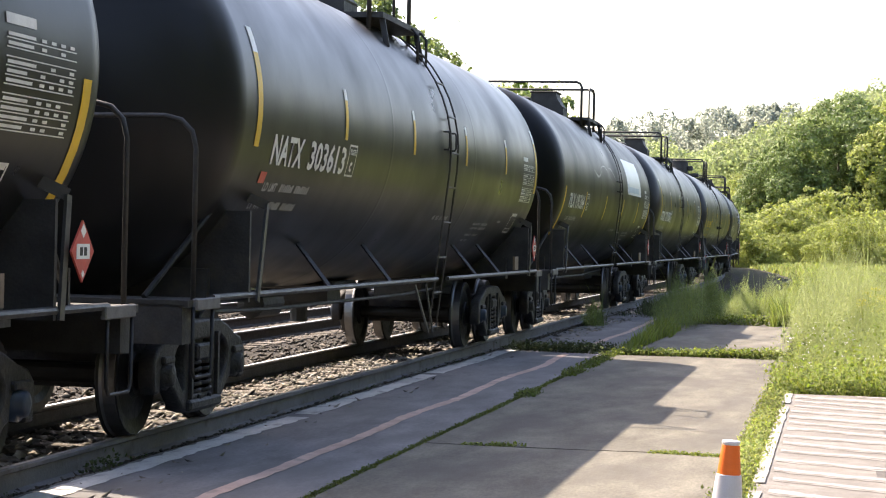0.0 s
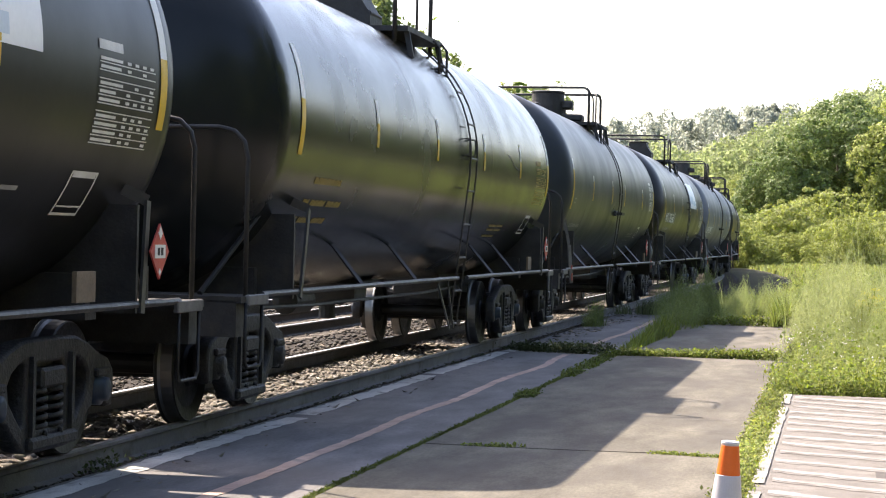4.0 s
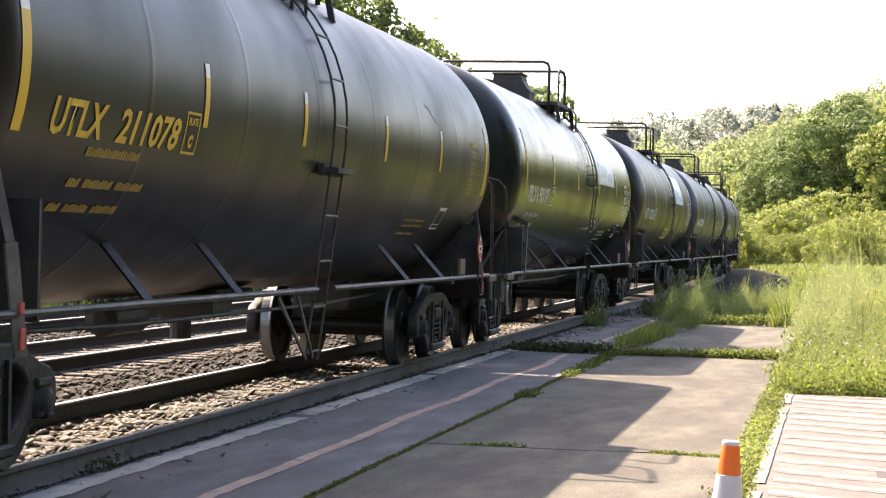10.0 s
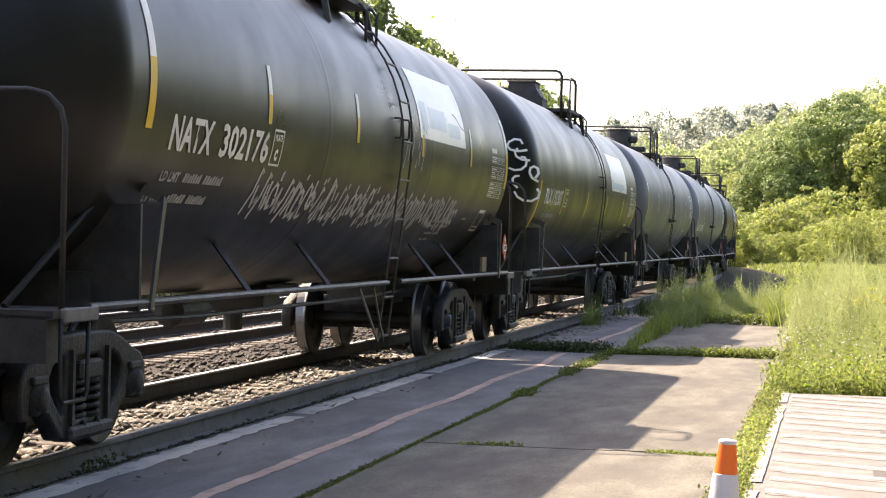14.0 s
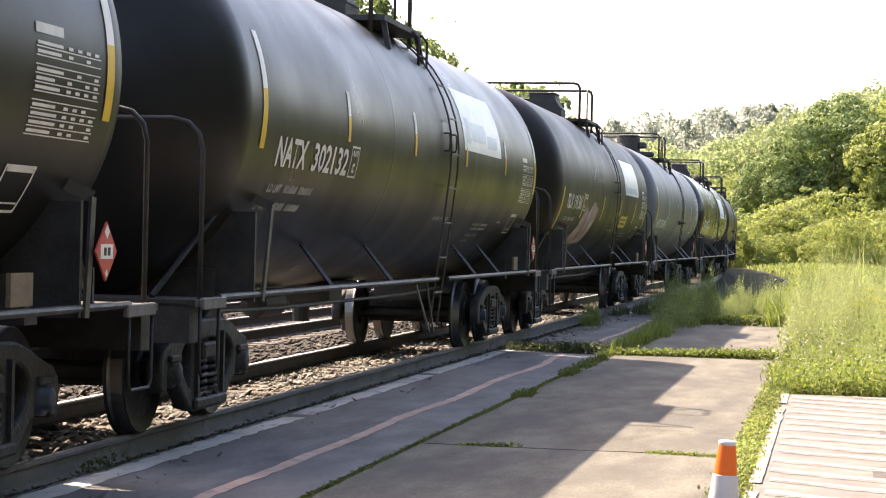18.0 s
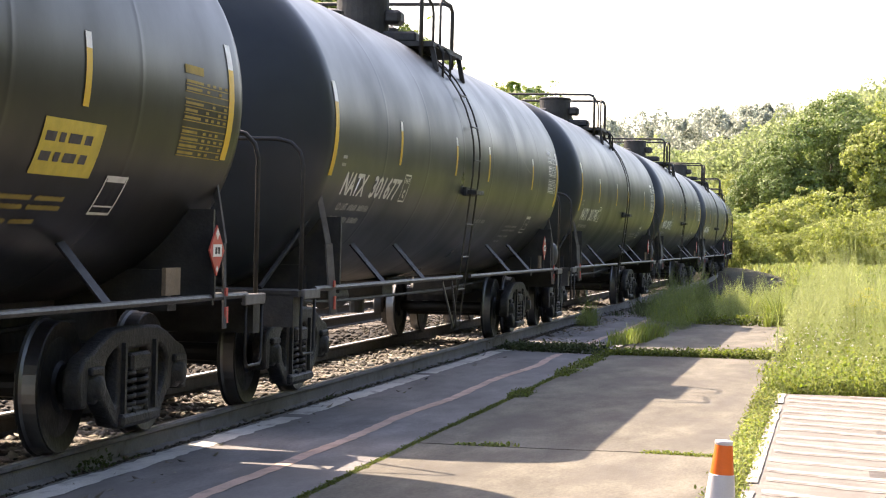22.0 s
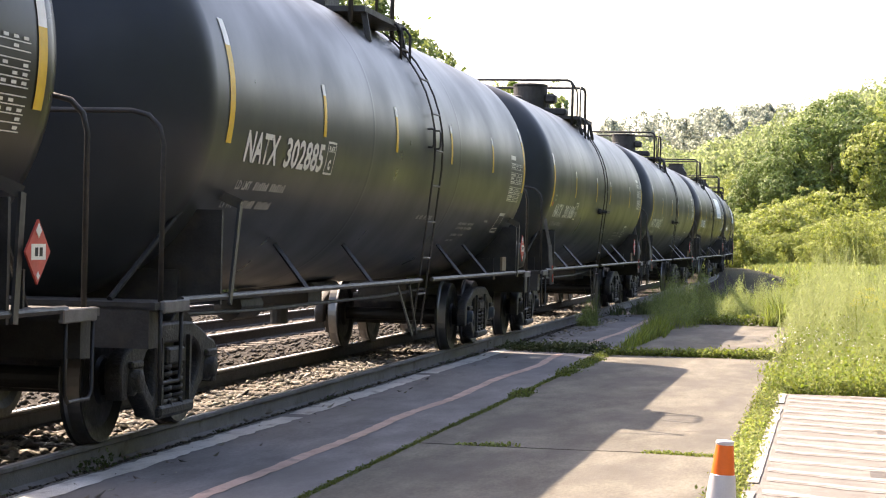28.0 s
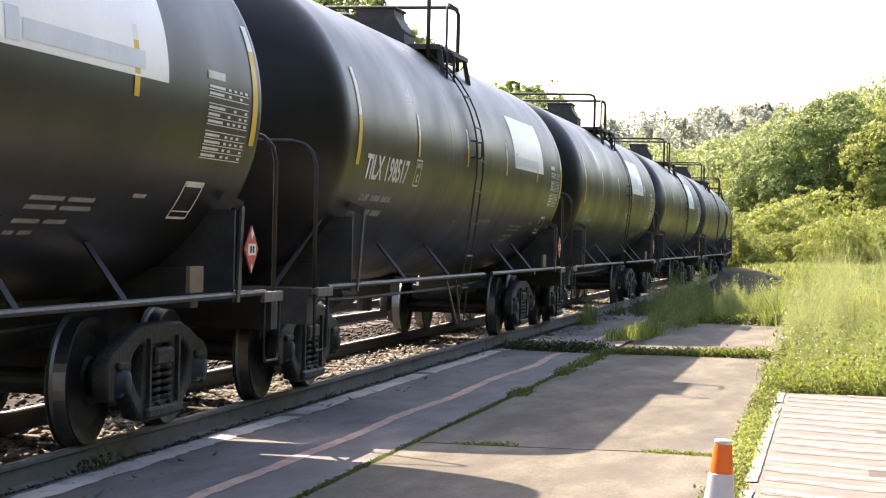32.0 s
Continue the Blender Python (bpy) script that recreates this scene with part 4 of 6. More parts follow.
DEC = {
    "words": load_words(-6.55, 1.875, 0.145, 0.15),
    "words_low": load_words(-6.82, 1.775, 0.12, 0.10),
    "table": make(table_bm(6.28, 7.30, 2.06, 2.60), M_LETTER),
    "table_y": make(table_bm(6.28, 7.30, 2.06, 2.60), M_DIM_Y),
    "limits": make(bars_bm([(-6.05, 1.875, (0.40, 0.44), 0.07), (-6.20, 1.73, (0.38, 0.42), 0.07)]), M_DIM),
    "limits_low": make(bars_bm([(-6.36, 1.775, (0.34, 0.44), 0.065), (-6.46, 1.655, (0.30, 0.42), 0.065), (7.0, 1.94, (0.14,), 0.012), (7.0, 2.02, (0.14,), 0.012), (6.85, 1.72, (0.08, 0.06), 0.04), (-7.22, 2.17, (0.2,), 0.03), (-7.22, 2.24, (0.2,), 0.03)]), M_DIM),
    "limits_y": make(bars_bm([(-6.35, 1.98, (0.95,), 0.06), (-6.45, 1.79, (0.2, 0.5, 0.5), 0.06), (-6.55, 1.64, (0.2, 0.4, 0.45), 0.06)]), M_DIM_Y),
    "notes": make(bars_bm([(0.75, 1.735, (0.12, 0.16, 0.12, 0.28), 0.055), (3.55, 1.70, (0.55, 0.45), 0.035), (3.55, 1.645, (0.50, 0.52), 0.035), (3.52, 1.56, (0.42, 0.36), 0.035), (3.52, 1.49, (0.16, 0.2), 0.035), (5.25, 1.75, (0.32,), 0.03)]), M_DIM),
    "notes_y": make(bars_bm([(3.55, 1.70, (0.55, 0.45), 0.035), (3.55, 1.645, (0.50, 0.52), 0.035), (3.52, 1.56, (0.42, 0.36), 0.035)]), M_DIM_Y),
    "test_box": make(add_patch(add_patch(frame_bm(6.22, 6.66, 1.62, 1.89, 0.02), 6.25, 6.63, arc_of(1.85), arc_of(1.875), n=1), 6.25, 6.63, arc_of(1.67), arc_of(1.68), n=1), M_LETTER),
    "test_box_2": make(add_patch(add_patch(frame_bm(5.15, 5.55, 1.63, 1.88, 0.02), 5.18, 5.52, arc_of(1.84), arc_of(1.865), n=1), 5.18, 5.52, arc_of(1.68), arc_of(1.69), n=1), M_LETTER),
    "panel": make(patch(1.65, 4.36, arc_of(2.59), arc_of(3.34), n=10), M_PANEL, True),
    "panel_low": make(patch(2.52, 5.38, arc_of(2.52), arc_of(3.26), n=10), M_PANEL, True),
    "panel_print": make(add_patch(add_patch(patch(1.80, 2.10, 0.16, 0.48, out=0.008), 2.2, 3.2, 0.20, 0.44, out=0.008), 3.3, 4.05, 0.16, 0.32, out=0.008), M_PANEL_BLUE, True),
    "panel_low_print": make(add_patch(patch(2.60, 2.80, 0.03, 0.22, out=0.008), 2.85, 4.9, 0.05, 0.17, out=0.008), M_PANEL_BLUE, True),
    "table_high": make(table_bm(6.40, 7.25, 2.27, 2.84), M_LETTER),
    "small_red_low": make(patch(-7.42, -7.32, arc_of(2.08), arc_of(2.15)), M_RED, True),
    "small_red": make(patch(-6.75, -6.58, arc_of(1.93), arc_of(2.02)), M_RED, True),
}


def scribble(seed, u0, u1, z0, z1, n, width, drift=0.0):
    """Spray-painted scrawl that nobody can read: crossing loops and slashes."""
    rng = random.Random(seed)
    bm = bmesh.new()
    a0, a1 = arc_of(z0), arc_of(z1)
    for i in range(n):
        u = u0 + (u1 - u0) * (i + rng.random() * 0.6) / n
        d = drift * (i / n)
        top, foot = a1 - rng.random() * (a1 - a0) * 0.35, a0 + rng.random() * (a1 - a0) * 0.35
        k = rng.random()
        step = (u1 - u0) / n
        if k < 0.45:
            pts = [(u, foot - d), (u + step * 0.5, (foot + top) / 2 - d), (u + step * 0.9, top - d), (u + step * 1.3, top - 0.04 - d)]
        elif k < 0.75:
            pts = [(u + step * 0.6 + step * 0.7 * math.cos(j * 0.9), (foot + top) / 2 + (top - foot) * 0.42 * math.sin(j * 0.9) - d) for j in range(7)]
        else:
            pts = [(u, top - d), (u + step * 0.4, foot - d), (u + step * 1.0, (foot + top) / 2 - d), (u + step * 1.2, foot + 0.03 - d)]
        add_stroke(bm, pts, width * (0.8 + 0.4 * rng.random()))
    return make(bm, M_SPRAY)


def smear(seed, u0, u1, z0, z1):
    """A long wavy chalky smear with thin tails."""
    rng = random.Random(seed)
    bm = bmesh.new()
    for start, end, wide in ((0.0, 0.34, 0.022), (0.30, 0.72, 0.009), (0.66, 1.0, 0.012)):
        n, ph = 14, rng.uniform(0, 6)
        prev = None
        for i in range(n + 1):
            f = i / n
            u = u0 + (u1 - u0) * (start + (end - start) * f)
            a = arc_of(z0 + (z1 - z0) * (0.5 + 0.5 * math.cos(ph + f * 3.4)))
            w = wide * math.sin(math.pi * min(0.97, max(0.03, f))) * (0.7 + 0.5 * rng.random())
            pair = (bm.verts.new(on_tank(u, a - w, 0.006)), bm.verts.new(on_tank(u, a + w, 0.006)))
            if prev:
                bm.faces.new((prev[0], pair[0], pair[1], prev[1]))
            prev = pair
    return make(bm, M_SMEAR)


def head_scrawl():
    """Pale loops sprayed on the near end of a tank."""
    bm = bmesh.new()
    rng = random.Random(8)

    def on_head(r, ang):
        f = min(0.999, r / TANK_R)
        return Vector((r * math.cos(ang), -TANK_H - HEAD * math.sqrt(1 - f * f) - 0.02, TANK_Z + r * math.sin(ang)))

    for i in range(6):
        r0, a0 = 1.24 + 0.12 * (i % 2) + rng.random() * 0.08, 0.30 - i * 0.105
        n = (8, 5, 7)[i % 3]
        w = rng.uniform(0.08, 0.15)
        pts = [(r0 + w * math.cos(j * 0.72 + i * 1.9) + 0.02 * j, a0 + 0.075 * math.sin(j * 0.72 + i * 1.9)) for j in range(n)]
        prev = None
        for j, (r, a) in enumerate(pts):
            q, s = pts[max(j - 1, 0)], pts[min(j + 1, n - 1)]
            d = Vector(((s[0] - q[0]), (s[1] - q[1]) * 1.3)).normalized() * 0.016
            pair = (bm.verts.new(on_head(r - d.y, a + d.x / 1.3)), bm.verts.new(on_head(r + d.y, a - d.x / 1.3)))
            if prev:
                bm.faces.new((prev[0], prev[1], pair[1], pair[0]))
            prev = pair
    return make(bm, M_PANEL)


def rust_patch():
    """A bare patch with a ragged edge."""
    rng = random.Random(3)
    bm = bmesh.new()
    n = 26
    prev = None
    for i in range(n + 1):
        f = i / n
        u = -4.75 + 2.35 * f
        lo = arc_of(1.42 + 0.05 * f + 0.05 * rng.random() + 0.10 * (1 - f) * (f < 0.1))
        hi = arc_of(min(1.62 + 2.6 * f, 2.14 + 0.09 * math.sin(f * 11) + 0.10 * rng.random() * f))
        col = [bm.verts.new(on_tank(u + 0.35 * j / 6, lo + (hi - lo) * j / 6)) for j in range(7)]
        if prev:
            for j in range(6):
                bm.faces.new((prev[j], col[j], col[j + 1], prev[j + 1]))
        prev = col
    return make(bm, M_RUSTPATCH, True)


# number, kind, paint, lettering, stripes, extras
CONSIST = [
    (-1, 1, "black", "", "yellow", ""),
    (0, 1, "black", "NATX 303613", "tip", "r"),
    (1, 1, "jet", "TILX 191364", "yellow", "p"),
    (2, 1, "black", "CTCX 731350", "tip", ""),
    (3, 2, "black", "UTLX 210959", "tip", "y1"),
    (4, 1, "black", "TILX 197010", "half", "p"),
    (5, 1, "shiny", "", "half", "y"),
    (6, 2, "grey", "", "tip", "b"),
    (7, 1, "black", "NATX 302148", "half", "pb"),
    (8, 2, "pale", "NATX 300707", "tip", "b"),
    (9, 2, "black", "UTLX 210953", "tip", "y"),
    (10, 2, "pale", "NATX 301707", "half", ""),
    (11, 1, "black", "DBUX 302624", "half", "n2"),
    (12, 2, "black", "UTLX 211078", "half", "y"),
    (13, 1, "shiny", "TILX 190101", "tip", "p3b"),
    (14, 1, "black", "NATX 302316", "half", "pN"),
    (15, 1, "grey", "NATX 303284", "tip", "f"),
    (16, 1, "black", "DBUX 302659", "half", "nr"),
    (17, 1, "black", "NATX 302176", "half", "p4"),
    (18, 1, "black", "TILX 192307", "yellow", "p5"),
    (19, 2, "pale", "", "tip", ""),
    (20, 2, "pale", "NATX 301798", "tip", ""),
    (21, 1, "black", "TILX 197033", "half", "p"),
    (22, 1, "black", "NATX 302132", "half", "p"),
    (23, 1, "brownish", "TILX 191361", "yellow", "p6f"),
    (24, 2, "pale", "NATX 301691", "tip", ""),
    (25, 1, "shiny", "TILX 190528", "yellow", "pfb"),
    (26, 2, "black", "UTLX 210949", "tip", "yf"),
    (27, 2, "grey", "NATX 301677", "half", "b"),
    (28, 2, "grey", "NATX 301745", "tip", "b"),
    (29, 2, "grey", "NATX 301797", "tip", "b"),
    (30, 2, "grey", "NATX 300944", "half", ""),
    (31, 1, "shiny", "", "half", "y"),
    (32, 1, "black", "NATX 302222", "half", "pb"),
    (33, 1, "black", "NATX 302452", "half", "f"),
    (34, 1, "grey", "NATX 302885", "tip", "b"),
    (35, 2, "grey", "NATX 301686", "half", "br"),
    (36, 2, "grey", "NATX 301623", "half", ""),
    (37, 1, "black", "TILX 198531", "half", "pr"),
    (38, 1, "black", "TILX 198434", "tip", "pf"),
    (39, 1, "black", "TILX 198517", "half", "p"),
    (40, 1, "black", "", "half", "p"),
    (41, 1, "black", "", "half", "p"),
    (42, 1, "black", "", "half", ""),
    (43, 1, "shiny", "", "half", "y"),
    (44, 2, "grey", "", "tip", ""),
    (45, 1, "black", "", "half", "p"),
    (46, 1, "black", "", "half", ""),
    (47, 1, "black", "", "half", "p"),
    (48, 1, "black", "", "half", ""),
    (49, 1, "black", "", "half", ""),
]
PAINT_WORDS = {"jet": "jet black", "black": "black", "shiny": "glossy black", "brownish": "faded brownish black", "grey": "dark grey", "pale": "blue-grey"}
LETTERS = {"NATX2": (-6.95, 2.52, 1.92, 0.215), "NATX": (-6.60, 2.40, 2.09, 0.235), "TILX": (-6.70, 2.00, 2.09, 0.235), "UTLX": (-6.80, 2.30, 2.09, 0.21), "CTCX": (-6.90, 2.74, 2.09, 0.235), "DBUX": (-6.55, 2.75, 2.10, 0.235)}
# yellow notices: u from, u to, foot, head
NOTICE = {11: (-2.4, -1.35, 1.78, 2.06), 16: (-2.4, -1.35, 1.78, 2.06), 14: (-0.2, 1.3, 1.64, 1.91), 15: (3.11, 4.22, 2.07, 2.31), 23: (2.37, 3.67, 1.83, 2.07), 25: (4.55, 5.89, 1.89, 2.12), 26: (3.85, 4.84, 1.85, 2.18), 33: (3.03, 4.17, 2.01, 2.23), 38: (0.58, 1.54, 1.93, 2.17)}
# stripes: the ends' places, those between, their feet and heads
LAYOUT = {
    "mid": ((-7.45, 7.20), (-4.0, -1.03, 1.77, 4.37), (2.07, 2.92, 2.19, 2.63)),
    "low": ((-7.30, 7.50), (-4.47, -1.31, 1.85, 4.90), (1.62, 2.42, 1.94, 2.39)),
    "wide": ((-6.82, 7.30), (-3.30, -1.10, 1.70, 4.40), (2.25, 3.18, 2.62, 3.10)),
    "short": ((-7.09, 7.48), (-4.27, -1.25, 1.80, 4.38), (2.20, 3.12, 2.39, 2.85)),
    "utlx": ((-7.50, 7.38), (-4.22, -1.50, 1.62, 4.42), (2.07, 2.92, 2.27, 2.72)),
    1: ((-7.09, 7.48), (-4.27, -1.25, 1.80, 4.75), (2.20, 3.12, 2.39, 2.85)),
    2: ((-7.55, 7.40), (-4.73, -1.55, 0.80, 4.70), (2.07, 2.92, 2.27, 2.72)),
}
# cars whose ladder sits elsewhere along the tank
LADDER_SHIFT = {2: -1.5, 11: -0.4, 16: -0.4, 8: 0.8, 24: 0.8, 28: 0.85, 37: -1.4, 38: -1.4, 39: -1.4}
rng_scuff = random.Random(12)
SCUFF = []
for i in range(7):
    bm = bmesh.new()
    u, a = rng_scuff.uniform(-4.5, 4.5), rng_scuff.uniform(0.1, 0.8)
    for j in range(1):
        n = 9
        long = (0.3, 0.8)[i % 2] * rng_scuff.uniform(0.7, 1.3)
        ph = rng_scuff.uniform(0, 6)
        add_stroke(bm, [(u + long * m / n, a - 0.02 * m + 0.015 * math.sin(m * 0.8 + ph)) for m in range(n + 1)], 0.010 + 0.010 * rng_scuff.random())
    SCUFF.append(make(bm, M_SCUFF))
CARS, PROTO = [], {}
for k, kind, tank, text, style, extra in CONSIST:
    if kind not in PROTO:
        car = PROTO[kind] = build_car(kind, tank)
    else:
        car = copy_thing(PROTO[kind], Matrix())
        for ch in list(car.children):
            if ch.name.split(".")[0] in ("reporting_mark", "car_number", "stripe", "stencil", "plate_mark", "test_mark", "white_panel", "notice", "scuff_mark", "graffiti", "bare_patch", "data_table", "air_reservoir", "red_mark"):
                for sub in list(ch.children):
                    bpy.data.objects.remove(sub)
                bpy.data.objects.remove(ch)
            elif ch.name.split(".")[0] == "tank":
                ch.data = TANK_MESH[tank, kind]
    shift = LADDER_SHIFT.get(k, 0.0)
    for ch in car.children:
        if shift and ch.name.startswith(("ladder", "handhold")):
            ch.matrix_basis = pose(0, shift, 0) @ ch.matrix_basis
        # the placard hangs by the end post on the cars with yellow lettering
        if kind == 2 and "y" in extra and ch.name.startswith(("hazard", "placard")):
            ch.matrix_basis = pose(0.03, 0.72, 0) @ ch.matrix_basis
    for i in rng_scuff.sample(range(len(SCUFF)), 1 + k % 2):
        part("scuff_mark", SCUFF[i], None, car, "faint pale scuff")
    yellow = "y" in extra
    style = "tip" if kind == 2 else style
    words = PAINT_WORDS[tank] + " tank car with " + ("yellow lettering" if yellow else "white lettering")
    if "p" in extra:
        words += " and a white panel"
    elif "6" in extra:
        words += " and a rusty patch"
    elif extra and set(extra) & set("124"):
        words += " and sprayed scrawl"
    tagged(car, words, "tank car", "tank cars of the train")
    letter = M_LETTER_Y if yellow else M_LETTER
    wide = text.startswith("DBUX")
    lay = LAYOUT["mid" if k in (8, 24) else "wide" if wide else "utlx" if yellow and kind == 2 else "short" if k in (14, 32) else ("low" if style == "yellow" else kind)]
    key = (style, lay)
    if key not in STRIPES:
        STRIPES[key] = stripes_for(style, *lay)
    for me in STRIPES[key]:
        part("stripe", me, None, car)
    if text:
        u, span_u, foot, tall = LETTERS["NATX2" if text[0] == "N" and kind == 2 else text[:4]]
        u -= 0.23 if k == 12 else 0.0
        hue, lean = "yellow lettering" if yellow else "white lettering", 0.0 if kind == 1 else 0.22
        mark, number = text.split()
        part("reporting_mark", lettering(mark, u, foot, tall, letter, span_u * 0.385, lean), None, car, hue)
        part("car_number", lettering(number, u + span_u * 0.475, foot, tall, letter, span_u * 0.525, lean), None, car, hue)
        v = u + span_u + (0.36 if text[0] == "T" else 0.10)
        pm = part("plate_mark", make(frame_bm(v, v + 0.30, foot - 0.02, foot + 0.27), letter), None, car)
        part("plate_letter", lettering("C", v + 0.10, foot + 0.03, 0.08, letter, 0.09), None, pm)
        part("plate_letter", lettering("PLATE", v + 0.05, foot + 0.18, 0.05, letter, 0.20, 0.0, 0.002), None, pm)
    for name, key in (("stencil", "limits_low" if kind == 2 and not yellow else "limits"), ("stencil", "notes"), ("data_table", "table_high" if kind == 2 and not yellow else "table")):
        tagged(part(name, DEC[key + "_y" if yellow and key + "_y" in DEC else key], None, car), kind="stuff")
    if not yellow:
        part("stencil", DEC["words" if kind == 1 else "words_low"], None, car, "faded white words")["kind"] = "stuff"
    part("test_mark", DEC["test_box" if kind == 1 else "test_box_2"], None, car, at=pose(0, -0.72 if k in (14, 32) else 0.0, 0))
    for code, name, key, label in (("p", "white_panel", "panel", "white panel with washed-out blue print"), ("r", "red_mark", "small_red", "red label")):
        if code in extra:
            if code == "r" and kind == 2:
                key = "small_red_low"
            low = code == "p" and text.startswith("TILX") and k != 13
            ob = part(name, DEC["panel_low" if low else key], None, car, label)
            if code == "p":
                part("print", DEC["panel_low_print" if low else "panel_print"], None, ob)
    if k in NOTICE:
        u0, u1, z0, z1 = NOTICE[k]
        ob = part("notice", make(patch(u0, u1, arc_of(z0), arc_of(z1)), M_BOXY, True), None, car, "yellow notice")
        tagged(part("notice_print", make(bars_on(u0, u1, arc_of(z0), arc_of(z1)), M_CRACK), None, ob), kind="stuff")
    if "b" in extra:
        part("air_reservoir", G["reservoir"], None, car, "grey air tank", at=pose(1.13, 8.16, 1.29, 0, 0, 90))
        part("air_reservoir", G["brake_valve"], None, car, "dark brake valve", at=pose(1.10, 7.86, 1.60, 0, 0, 90))
    if "1" in extra:
        part("graffiti", scribble(1, -2.9, 0.0, 1.72, 1.98, 15, 0.022, 0.12), None, car, "pale sprayed scrawl")
    if "2" in extra:
        part("graffiti", scribble(2, 2.9, 4.9, 1.50, 1.95, 12, 0.05), None, car, "pale chalky scrawl")
    if "3" in extra:
        part("graffiti", scribble(3, 1.6, 3.0, 1.70, 2.0, 9, 0.025), None, car, "pale sprayed scrawl")
    if "4" in extra:
        part("graffiti", scribble(4, -4.3, 4.6, 1.62, 2.06, 74, 0.05, 0.05), None, car, "long pale sprayed scrawl")
        part("graffiti", scribble(6, 0.8, 1.9, 2.1, 2.9, 6, 0.03), None, car, "pale sprayed scrawl")
    if k == 1:
        part("graffiti", smear(4, -3.4, 0.4, 2.72, 2.95), None, car, "pale chalky smear")
    if "5" in extra:
        part("graffiti", head_scrawl(), None, car, "white sprayed loops")
    if "6" in extra:
        part("bare_patch", rust_patch(), None, car, "pale rusty bare patch")
        part("graffiti", smear(9, -3.3, -1.4, 2.66, 2.86), None, car, "pale smears")
    CARS.append((k, car))


# ---- vegetation ----
def foliage(name, colour, trans=0.35, rough=0.6, value=0.35, hue=0.02, vary=0.2, scale=0.25):
    """Leaves: matt green that lets some light through, each leaf a shade of its own."""
    m = mat(name, colour, rough, 0, vary, scale, spec=0.25)
    island_colour(m, value, hue, 0.2)
    n, k = m.node_tree.nodes, m.node_tree.links.new
    bs = n["Principled BSDF"]
    tr, mx = n.new("ShaderNodeBsdfTranslucent"), n.new("ShaderNodeMixShader")
    k(bs.inputs["Base Color"].links[0].from_socket, tr.inputs["Color"])
    mx.inputs[0].default_value = trans
    k(bs.outputs[0], mx.inputs[1])
    k(tr.outputs[0], mx.inputs[2])
    k(mx.outputs[0], n["Material Output"].inputs["Surface"])
    return m


M_LEAF = [foliage("broad_leaves", (0.240, 0.300, 0.084), 0.46, value=0.24, hue=0.012), foliage("dark_leaves", (0.160, 0.218, 0.072), 0.34, value=0.24, hue=0.012), foliage("yellow_green_leaves", (0.290, 0.335, 0.094), 0.50, value=0.24, hue=0.012)]
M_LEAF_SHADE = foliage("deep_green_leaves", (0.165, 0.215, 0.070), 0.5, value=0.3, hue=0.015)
# leaves darkened so that the thicket's shadow lies in their colour
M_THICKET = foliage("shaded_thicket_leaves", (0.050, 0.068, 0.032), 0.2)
# distant leaves are paler and bluer: haze is put into their colour
M_LEAF_FAR = foliage("distant_hazed_leaves", (0.275, 0.330, 0.145), 0.64, value=0.2, hue=0.01)
M_LEAF_HAZY = foliage("far_leaves_with_haze", (0.33, 0.365, 0.30), 0.66, value=0.2)
M_BARK = mat("grey_brown_bark", (0.10, 0.08, 0.06), 0.9, 0, 0.3, 3, 0.8, 14, stretch=(6, 6, 1))
M_GRASS = foliage("meadow_grass", (0.225, 0.268, 0.078), 0.55, 0.65, 0.3, 0.025, 0.3, 0.4)
M_GRASS2 = foliage("lush_weeds", (0.170, 0.215, 0.050), 0.55, 0.6, 0.35, 0.02)
M_JOINT = foliage("muted_joint_weeds", (0.11, 0.14, 0.035), 0.4, 0.7, 0.3, 0.02)
M_DRYGRASS = foliage("dark_dull_weeds", (0.065, 0.085, 0.035), 0.3, 0.7, 0.3, 0.02)
M_FLOWER = foliage("white_petals", (0.70, 0.68, 0.72), 0.3, 0.6, 0.15, 0.02)


def leaf_quads(c, size, g, up=0.35, face=None):
    """Leaf-shaped quads at the places c; face turns them outward along those directions."""
    n = len(c)
    a = g.normal(size=(n, 3))
    if face is not None:
        nrm = face + 0.45 * g.normal(size=(n, 3))
        nrm /= np.linalg.norm(nrm, axis=1, keepdims=True)
        a = np.cross(nrm, a)
    a /= np.linalg.norm(a, axis=1, keepdims=True)
    b = np.cross(a, g.normal(size=(n, 3)) + np.array([0, 0, up]))
    if face is not None:
        b = np.cross(nrm, a)
    b /= np.linalg.norm(b, axis=1, keepdims=True) + 1e-9
    s = (size * (0.6 + 0.8 * g.random(n)))[:, None]
    a, b = a * s, b * s * 0.62
    co = np.stack([c - a, c + b * 0.9 + a * 0.1, c + a, c - b * 0.9 + a * 0.1], 1).reshape(-1, 3)
    return co, np.arange(n * 4).reshape(-1, 4)


